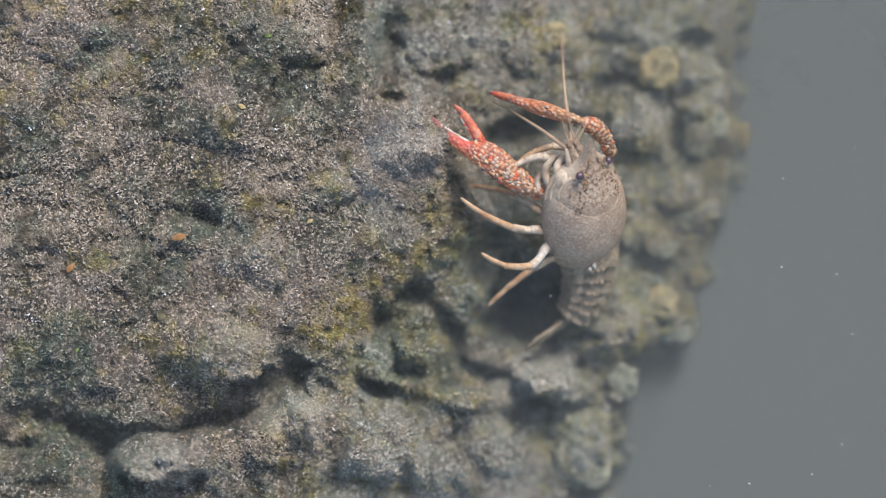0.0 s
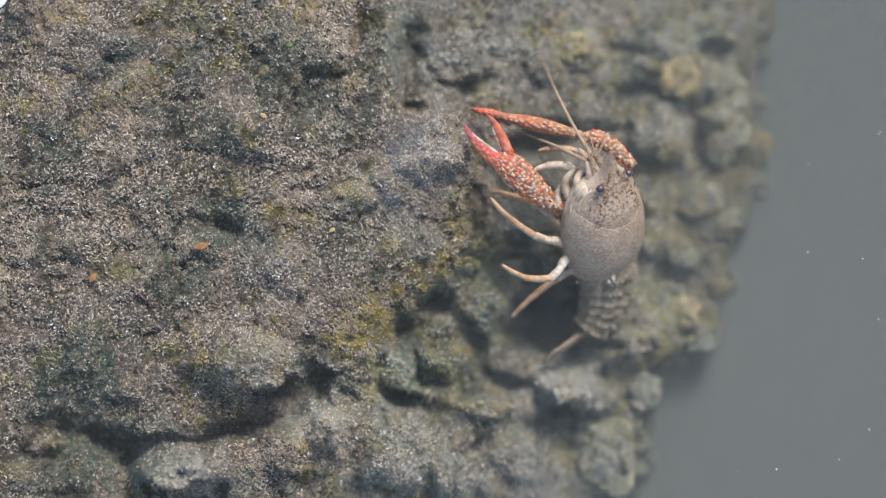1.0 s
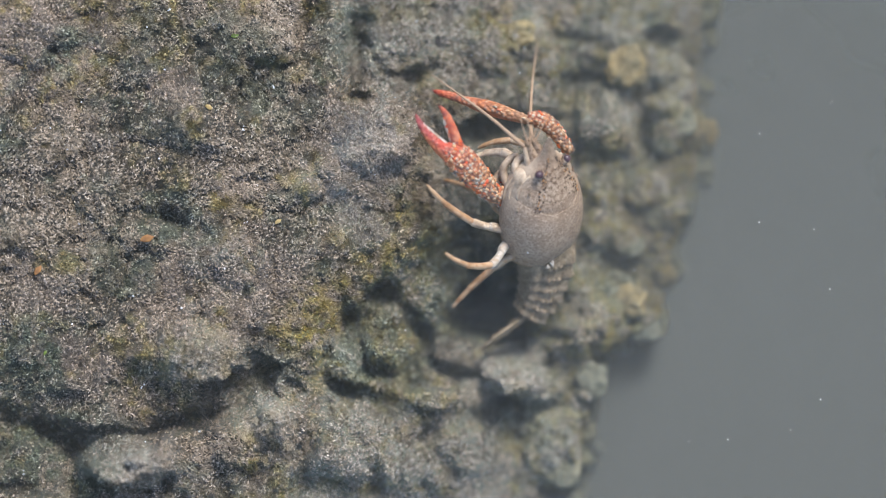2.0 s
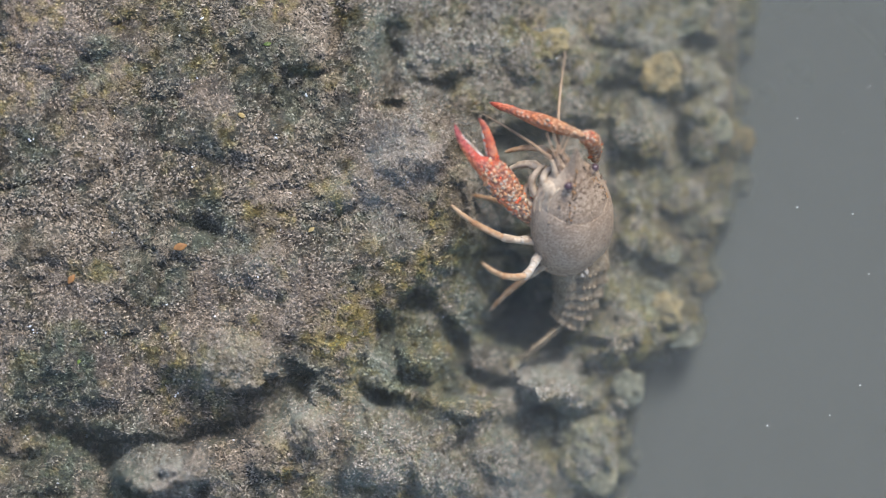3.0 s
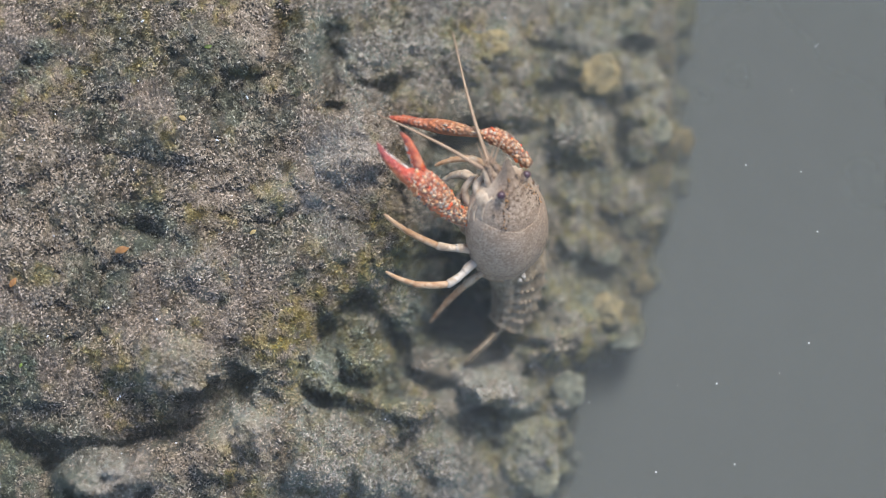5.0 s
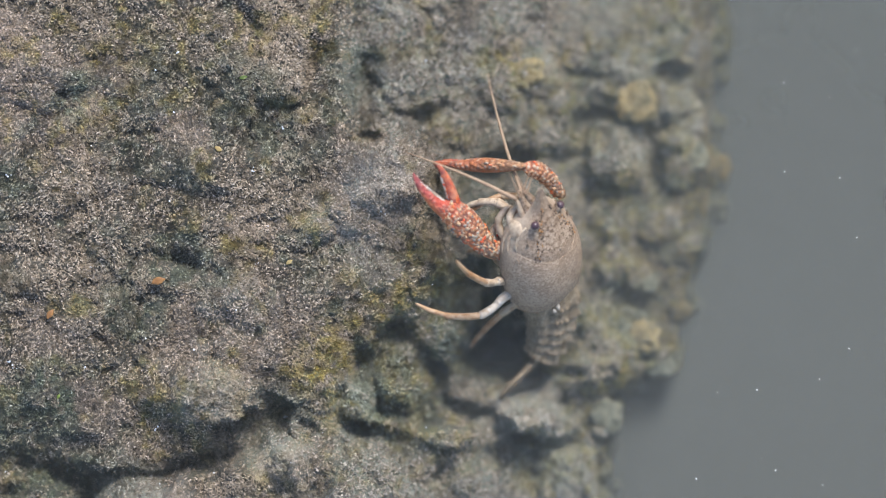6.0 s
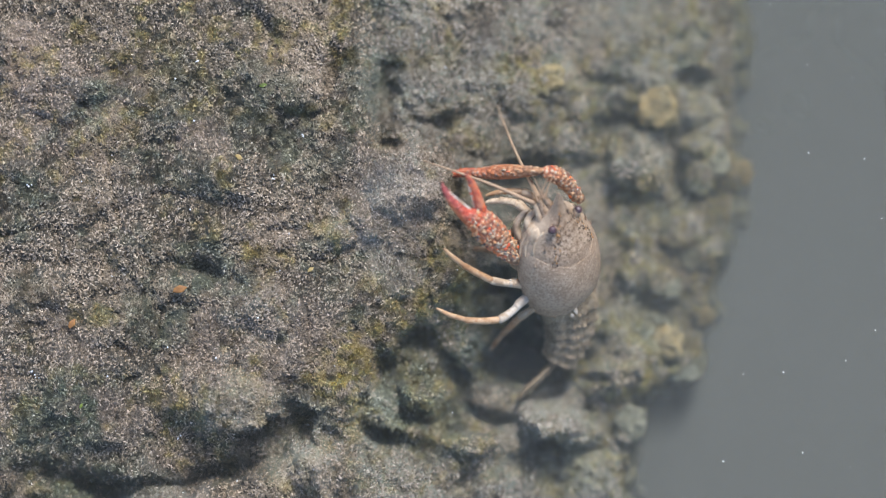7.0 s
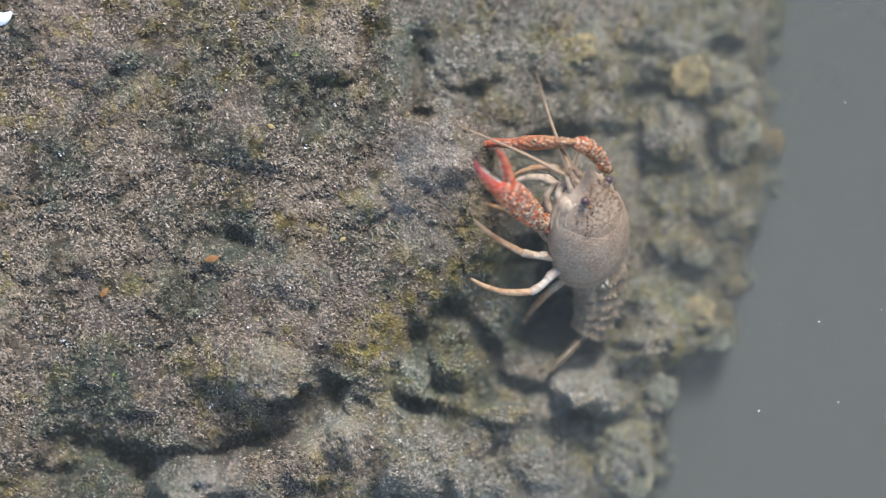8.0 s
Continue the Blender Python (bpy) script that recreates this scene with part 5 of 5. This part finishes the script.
def build_claw(name, gap, slim, label, shell, stem, count, reach):
    """Palm and fixed finger, along +y from the wrist, with a hinged finger on the +x side."""
    palm = tube([(0.0, -0.12, 0, 0.14 * slim), (0.0, 0.1, 0, 0.26 * slim), (0.02, 0.5, 0, 0.35 * slim), (0.05, 1.1, 0, 0.46 * slim), (0.06, 1.6, 0, 0.48 * slim), (0.0, 2.0, 0, 0.41 * slim), (-0.12 * slim, 2.3, 0, 0.27 * slim * stem),
                 (-0.15 * slim, 2.7, 0, 0.20 * slim * stem), (-0.11 * slim, 3.2, 0, 0.13 * stem), (-0.02, 3.55, 0, 0.07), (0.04, 3.7, 0, 0.015)], 20, 5, 0.72)
    palm = [(x, y * reach / 3.7, z) for x, y, z in palm[0]], palm[1]
    claw = part(name, palm, shell, crayfish, label)
    finger = tube([(0.0, -0.15, 0, 0.17 * slim), (0.02, 0.1, 0, 0.19 * slim), (0.05, 0.5, 0, 0.17 * slim), (0.05, 0.95, 0, 0.125), (0.0, 1.3, 0, 0.08), (-0.07, 1.5, 0, 0.012)], 14, 4, 0.8)
    finger_ob = part("finger", finger, FINGER, claw, "dark red hinged claw finger", pose(0.28 * slim * CM, 2.08 * CM * reach / 3.7, 0.02 * CM, 0, 0, -gap))
    rnd = random.Random(len(name))
    pale, red = [], []
    for j in range(count):
        y = 0.12 + 2.3 * ((j * 0.618034) % 1.0)
        a = rnd.uniform(-0.5, math.pi + 0.5)
        r = slim * float(np.interp(y * 3.7 / reach, (0, 0.5, 1.1, 1.6, 2.0, 2.3), (0.24, 0.35, 0.46, 0.48, 0.41, 0.27)))
        x, z = 0.03 + 0.97 * r * math.cos(a), 0.70 * r * math.sin(a)
        s = rnd.uniform(0.03, 0.068)
        (red if rnd.random() < 0.07 + 0.25 * (y > 2.0) + 0.5 * (abs(y - 0.78) < 0.12) else pale).append(nub(x, y, z, s, rnd))
    rough = []
    for j in range(34):
        y, a = rnd.uniform(-0.05, 1.15), rnd.uniform(0.1, math.pi - 0.1)
        r = float(np.interp(y, (-0.05, 0.1, 0.5, 0.95, 1.3), (0.18 * slim, 0.19 * slim, 0.17 * slim, 0.125, 0.08)))
        rough.append(nub(0.03 + 0.95 * r * math.cos(a), y, 0.78 * r * math.sin(a), rnd.uniform(0.018, 0.038), rnd, 0.5))
    part("red_tubercle_patch", join(*rough), SPOT, finger_ob, "red tubercles")
    part("tubercle_patch", join(*pale), BUMP, claw, "beige scale-like tubercles")
    part("red_tubercle_patch", join(*red), SPOT, claw, "red tubercles")
    for ob, pts in ((claw, [(slim * (0.07 - 0.012 * j), (2.3 + 0.15 * j) * reach / 3.7, 0.03) for j in range(8)]), (finger_ob, [(-0.12 * slim + 0.006 * j, 0.2 + 0.14 * j, 0.0) for j in range(7)])):
        part("cutting_edge", tube([(x, y, z, 0.055 * (1 - 0.07 * j) * (1 + 0.25 * (j % 2))) for j, (x, y, z) in enumerate(pts)], 8, 3, 0.8), WHITE, ob, "whitish toothed cutting edge")
    return claw


def build_arm(name, points, label):
    """A short speckled arm joint along +y."""
    arm = part(name, tube(points, 16, 5), CLAW, crayfish, label)
    line = spline(points, 8)
    rnd = random.Random(len(name) + 4)
    pale, red = [], []
    for j in range(28):
        x, y, z, r = line[rnd.randrange(3, len(line) - 4)]
        a = rnd.uniform(-0.6, math.pi + 0.6)
        s = rnd.uniform(0.03, 0.07)
        (red if rnd.random() < 0.3 else pale).append(nub(x + 0.98 * r * math.cos(a), y, z + 0.98 * r * math.sin(a), s, rnd))
    part("tubercle_patch", join(*pale), BUMP, arm, "beige scale-like tubercles")
    part("red_tubercle_patch", join(*red), SPOT, arm, "red tubercles")
    return arm


def build_leg(name, length, bend, thick, label, material_, knuckles=False, shin=None):
    """A jointed leg along +y; bend pushes its knee sideways."""
    k = length
    upper = tube([(0, -0.15, 0, thick * 1.1), (bend * 0.35, 0.1 * k, 0.02, thick * 1.3), (bend * 0.62, 0.17 * k, 0.03, thick * 1.0), (bend * 0.85, 0.26 * k, 0.05, thick * 1.1), (bend, 0.345 * k, 0.06, thick * 1.12), (bend, 0.365 * k, 0.06, thick * 0.5)], 10, 4)
    lower = tube([(bend, 0.34 * k, 0.06, thick * 0.8), (bend, 0.40 * k, 0.06, thick * 0.95), (bend * 0.96, 0.52 * k, 0.06, thick * 0.92), (bend * 0.84, 0.66 * k, 0.03, thick * 0.85), (bend * 0.79, 0.70 * k, 0.02, thick * 0.9), (bend * 0.74, 0.72 * k, 0.02, thick * 0.7),
                  (bend * 0.45, 0.86 * k, 0.01, thick * 0.66), (bend * 0.08, 0.98 * k, 0, 0.045), (0.0, k, 0, 0.015)], 10, 4)
    leg = part(name, upper, material_, crayfish, label)
    part("shin", lower, shin or SHIN, leg)
    if knuckles:
        side = -math.copysign(1, bend)
        lumps = [ball(bend * 0.4 + side * thick * 0.9, 0.11 * k, 0.07, thick * 0.55, thick * 0.45, thick * 0.5, 8), ball(bend * 0.55 + side * thick * 0.9, 0.16 * k, 0.09, thick * 0.35, thick * 0.5, thick * 0.4, 8),
                 ball(bend * 0.5, 0.14 * k, 0.1, thick * 0.9, thick * 1.0, thick * 0.6, 8)]
        part("knuckle", join(*lumps), WHITE, leg, "white knuckle with blunt spurs")
    return leg


left_claw = build_claw("left_claw", 21, 0.95, "large open red claw with beige tubercles", CLAW, 1.0, 230, 4.0)
right_claw = build_claw("right_claw", 3, 0.68, "large closed orange-red claw", LONG_CLAW, 1.2, 24, 3.7)
left_arm = build_arm("left_arm", [(0, -0.1, 0, 0.18), (0.05, 0.25, 0, 0.28), (0.03, 0.6, 0, 0.3), (0, 0.95, 0, 0.24), (0, 1.05, 0, 0.1)], "speckled claw arm")
right_arm = build_arm("right_arm", [(0, -0.15, 0, 0.16), (0.1, 0.35, 0, 0.22), (0.2, 0.9, 0, 0.27), (0.12, 1.4, 0, 0.26), (0, 1.75, 0, 0.1)], "orange-speckled claw arm")
front_leg = build_leg("walking_leg", 3.0, 0.25, 0.105, "slender pale jointed leg", LIMB)
second_leg = build_leg("walking_leg", 3.1, -0.3, 0.115, "pale jointed leg with a white knuckle", FACE, True)
third_leg = build_leg("walking_leg", 3.05, -0.66, 0.12, "pale leg with a white knee joint", WHITE, True)
rear_leg = build_leg("walking_leg", 2.95, 0.16, 0.115, "pale leg bent backwards", LIMB)
inner_leg = build_leg("walking_leg", 1.55, 0.3, 0.135, "whitish leg tucked under the head", FACE, False, FACE)
far_leg = build_leg("walking_leg", 1.8, 0.25, 0.11, "orange-tipped leg tucked under the head", LIMB)
left_feeler = part("antenna", tube([(0, 0, 0, 0.085), (0, 0.45, 0, 0.068), (0.03, 1.3, 0.02, 0.055), (0.0, 2.4, 0.06, 0.038), (-0.08, 3.8, 0.1, 0.014)], 8, 6), FEELER, crayfish, "long thin tan feeler")
right_feeler = part("antenna", tube([(0, 0, 0, 0.085), (0, 0.5, 0, 0.068), (-0.03, 1.6, 0.02, 0.055), (0.0, 3.0, 0.06, 0.038), (0.12, 4.9, 0.1, 0.016)], 8, 6), FEELER, crayfish, "long thin tan feeler")


# ---- specks that drift in the water ----
def build_specks():
    shapes = []
    rnd = random.Random(5)
    spots = [(12.73, -0.2), (8.32, -5.02), (9.61, -4.98), (12.52, -3.7), (12.66, 5.62), (5.46, 2.04), (3.05, 5.38), (1.41, 7.04), (7.66, 3.55), (10.45, 1.88), (11.86, 4.21), (10.46, 4.66)]
    spots += [(rnd.uniform(-1, 13), rnd.uniform(-10, 8)) for _ in range(26)]
    for u, v in spots:
        r = rnd.uniform(0.009, 0.022)
        shapes.append(ball(u, v, rnd.uniform(0.6, 1.8), r, r * rnd.uniform(0.6, 1.2), r * 0.7, 6))
    ob = new("floating_specks", raw_mesh("floating_specks", *join(*shapes), SPECK))
    return tagged(ob, "tiny white specks drifting in the water", "specks", kind="stuff")


specks = build_specks()


# ---- what moves ----
# the body: seconds, shift right and up the slope in centimetres, turn, nod and bank in degrees
BODY_ROWS = [
    (0, 0.289, 0.431, -1.0, -0.9, -1.8),
    (0.5, 0.234, 0.216, -2.5, 0.8, -1.4),
    (1, 0.209, 0.269, -1.3, 0.1, -0.1),
    (1.5, 0.067, 0.446, -1.4, -0.4, 0.3),
    (3, -0.152, 0.372, 3.3, 2.0, 2.1),
    (3.5, -0.079, 0.231, 3.6, 4.4, 2.6),
    (4, -0.393, 0.362, 4.8, 2.6, -1.4),
    (5.5, -0.358, 0.155, 6.3, 5.2, 2.2),
    (6, -0.424, 0.145, 6.3, 3.4, 2.2),
    (6.5, -0.348, 0.083, 4.9, 7.1, -0.2),
    (7, -0.526, 0.177, 5.0, 4.5, 1.6),
    (7.5, -0.639, -0.022, 7.6, 1.2, 3.7),
    (8, -0.599, 0.135, 7.3, 3.8, 4.9),
]


def body_pose(t):
    ts = [r[0] for r in BODY_ROWS]
    du, dv, turn, nod, bank = (float(np.interp(t, ts, [r[k] for r in BODY_ROWS])) for k in (1, 2, 3, 4, 5))
    return Matrix.Translation(((ORIGIN[0] + du) * CM, (ORIGIN[1] + dv) * CM, 0.5 * CM)) @ pose(0, 0, 0, nod, bank, turn)


def aim(base, tip_uv, t, length, sign, roll):
    """The pose of a limb from base (in the body's space, metres) whose tip lies over a place on the ledge face."""
    m = body_pose(t).inverted()
    a = (body_pose(t) @ base) / CM
    flat = Vector((tip_uv[0] - a.x, tip_uv[1] - a.y, 0))
    if flat.length > length * 0.995:
        flat *= length * 0.995 / flat.length
    d = flat + Vector((0, 0, sign * math.sqrt(length ** 2 - flat.length ** 2)))
    d = (m.to_3x3() @ d).normalized()
    z = Vector((0, 0, 1))
    x = d.cross(z).normalized()
    z = x.cross(d)
    turn = Matrix((x, d, z)).transposed().to_4x4()
    return Matrix.Translation(base) @ turn @ pose(0, 0, 0, 0, roll, 0), base + d * length * CM


# limbs: length, lift of the tip, roll, where they join the body (u, v, w), then seconds and the place of the tip
LIMB_ROWS = [
    (front_leg, 3, -1, 0, (2.29, 0.64, 0.05), [(0, 0.14, 1.95), (0.5, 0.91, 1.78), (1, 0.17, 2.09), (1.5, 0.43, 2.22), (3, 0.11, 1.88), (3.5, 0.54, 1.59), (4, 0.51, 1.3), (5.5, 0.84, 1.26), (6, 0.72, 1.01), (6.5, -0.39, 1.61), (7, 0.08, 1.35), (7.5, 0.46, 0.63), (8, -0.48, 1.84)]),
    (second_leg, 3.1, 1, 0, (2.34, 0.16, -0.1), [(0, -0.08, 1.59), (0.5, -0.02, 1.64), (1, 0.17, 1.83), (1.5, 0.04, 2.04), (3, -0.42, 1.57), (3.5, -0.34, 1.25), (4, -0.7, 1.55), (5.5, -0.68, 1.27), (6, 0.47, 0.8), (6.5, -0.6, 1.03), (7, -0.58, 1.37), (7.5, 0.29, 0.42), (8, -0.66, 1.35)]),
    (third_leg, 3.05, 1, 0, (2.5, -0.2, -0.3), [(0, 0.59, -0.12), (0.5, 0.55, -0.26), (1, 0.55, -0.26), (1.5, 0.46, -0.1), (3, 0.56, -0.22), (3.5, 0.49, -0.25), (4, 0.39, -0.22), (5.5, -1.32, -0.57), (6, -0.95, -0.56), (6.5, -0.7, -0.5), (7, -0.86, -0.49), (7.5, -0.86, -0.56), (8, -0.78, -0.5)]),
    (rear_leg, 2.95, -1, 0, (2.96, -0.55, -0.5), [(0, 0.01, -2.48), (0.5, 0.82, -1.92), (1, 0.91, -1.94), (1.5, 0.81, -1.97), (3, 0.84, -1.78), (3.5, 0.83, -1.96), (4, 0.76, -2.01), (5.5, 0.83, -2.07), (6, 0.89, -2.01), (6.5, 1.01, -1.92), (7, 0.81, -1.88), (7.5, 0.98, -2.03), (8, 0.83, -1.99)]),
    (inner_leg, 1.55, -1, 0, (2.79, 2.23, 0.6), [(0, 1.26, 2.5), (0.5, 1.24, 2.72), (1, 1.26, 2.71), (1.5, 1.15, 2.83), (3, 1.31, 2.61), (3.5, 1.3, 2.46), (4, 1.22, 2.5), (5.5, 0.94, 2.26), (6, 0.62, 2.47), (6.5, 0.79, 2.34), (7, 0.45, 2.86), (7.5, 0.62, 2.69), (8, 0.43, 2.49)]),
    (far_leg, 1.8, -1, 0, (3.18, 2.7, 0.5), [(0, 1.43, 2.68), (0.5, 1.59, 3.3), (1, 1.52, 3.37), (1.5, 1.63, 3.06), (3, 1.27, 3.23), (3.5, 1.41, 3.05), (4, 0.83, 3.27), (5.5, 0.98, 2.53), (6, 0.57, 2.18), (6.5, 0.75, 2.5), (7, 0.17, 3.07), (7.5, 0.35, 2.87), (8, 0.44, 2.71)]),
    (left_feeler, 3.8, -1, 0, (2.93, 2.73, 1.5), [(0, 0.8, 4.82), (0.5, 0.52, 4.63), (1, 0.53, 4.22), (1.5, -0.33, 5.83), (3, 0.68, 4.48), (3.5, 1.05, 4.52), (4, -0.1, 4.78), (5.5, -1.87, 4.9), (6, -1.2, 4.34), (6.5, -1.88, 4.53), (7, -2.32, 4.7), (7.5, -2.04, 4.42), (8, -1.87, 4.74)]),
    (right_feeler, 4.9, -1, 0, (3.11, 2.8, 1.5), [(0, 2.98, 6.88), (0.5, 2.86, 7.05), (1, 1.68, 6.28), (1.5, 2.83, 6.45), (3, 3.06, 6.44), (3.5, 2.34, 6.09), (4, 1.16, 5.98), (5.5, 1.62, 7.17), (6, 1.37, 6.61), (6.5, 0.98, 6.93), (7, 1.05, 5.83), (7.5, 1.19, 5.72), (8, 1.27, 5.88)]),
]
# claws: the wrist's rows are the arm's; seconds and the place of the claw's tip
LEFT_TIP = [(0, -1.08, 4.11), (0.5, -1.26, 4.33), (1, -0.7, 4.08), (1.5, -0.61, 4.15), (3, -0.34, 4.04), (3.5, -0.51, 3.88), (4, -0.88, 3.63), (5.5, -0.95, 3.51), (6, -0.89, 3.51), (6.5, -0.67, 3.3), (7, -0.62, 3.37), (7.5, -0.77, 2.91), (8, -0.62, 3.15)]
RIGHT_TIP = [(0, 0.78, 4.95), (0.5, 0.47, 4.75), (1, -1.81, 4.96), (1.5, -0.43, 4.88), (3, 0.75, 4.81), (3.5, 0.87, 4.72), (4, -0.13, 4.48), (5.5, -0.68, 4.34), (6, -0.43, 3.86), (6.5, -0.49, 3.63), (7, -0.58, 3.74), (7.5, -0.64, 3.64), (8, -0.62, 3.73)]
LEFT_WRIST = [(0, 1.55, 1.66), (0.5, 1.26, 1.34), (1, 0.79, 1.1), (1.5, 2.15, 1.7), (3, 1.99, 1.17), (3.5, 2.01, 1.17), (4, 1.71, 1.33), (5.5, 1.75, 1.08), (6, 1.66, 0.99), (6.5, 1.76, 0.92), (7, 1.7, 0.99), (7.5, 1.38, 0.88), (8, 1.49, 1.11)]
RIGHT_WRIST = [(0, 3.64, 4.04), (0.5, 3.42, 3.96), (1, -2.11, 6.84), (1.5, 0.98, 5.32), (3, 3.64, 3.74), (3.5, 3.67, 3.53), (4, 2.86, 3.92), (5.5, 2.29, 3.79), (6, 2.55, 3.73), (6.5, 2.51, 3.6), (7, 2.49, 3.74), (7.5, 2.35, 3.63), (8, 2.44, 3.71)]


def at_time(rows, t):
    ts = [r[0] for r in rows]
    return tuple(float(np.interp(t, ts, [r[k] for r in rows])) for k in (1, 2))


def motions():
    walk(crayfish, [(r[0], LEDGE @ body_pose(r[0])) for r in BODY_ROWS])
    for limb, length, sign, roll, joint, rows in LIMB_ROWS:
        base = Vector(here(*joint)) * CM
        walk(limb, [(t, aim(base, (u, v), t, length, sign, roll)[0]) for t, u, v in rows])
    for arm, claw, length, joint, reach, arm_sign, arm_roll, sign, roll, wrist, tips in (
            (left_arm, left_claw, 4.0, here(2.88, 1.59, 0.1), 1.0, 1, 0, 1, 0, LEFT_WRIST, LEFT_TIP),
            (right_arm, right_claw, 3.7, here(4.32, 2.7, 0.3), 1.75, 1, 0, -1, 85, RIGHT_WRIST, RIGHT_TIP)):
        base = Vector(joint) * CM
        arm_rows, claw_rows = [], []
        for t, u, v in tips:
            m, end = aim(base, at_time(wrist, t), t, reach, arm_sign, arm_roll)
            arm_rows.append((t, m))
            claw_rows.append((t, aim(end, (u, v), t, length, sign, roll)[0]))
        walk(arm, arm_rows)
        walk(claw, claw_rows)
    walk(specks, [(t, LEDGE @ pose(0.0012 * (t - 3.5), 0.0066 * (t - 3.5), 0)) for t in (0.0, 4.0, 8.0)])


motions()
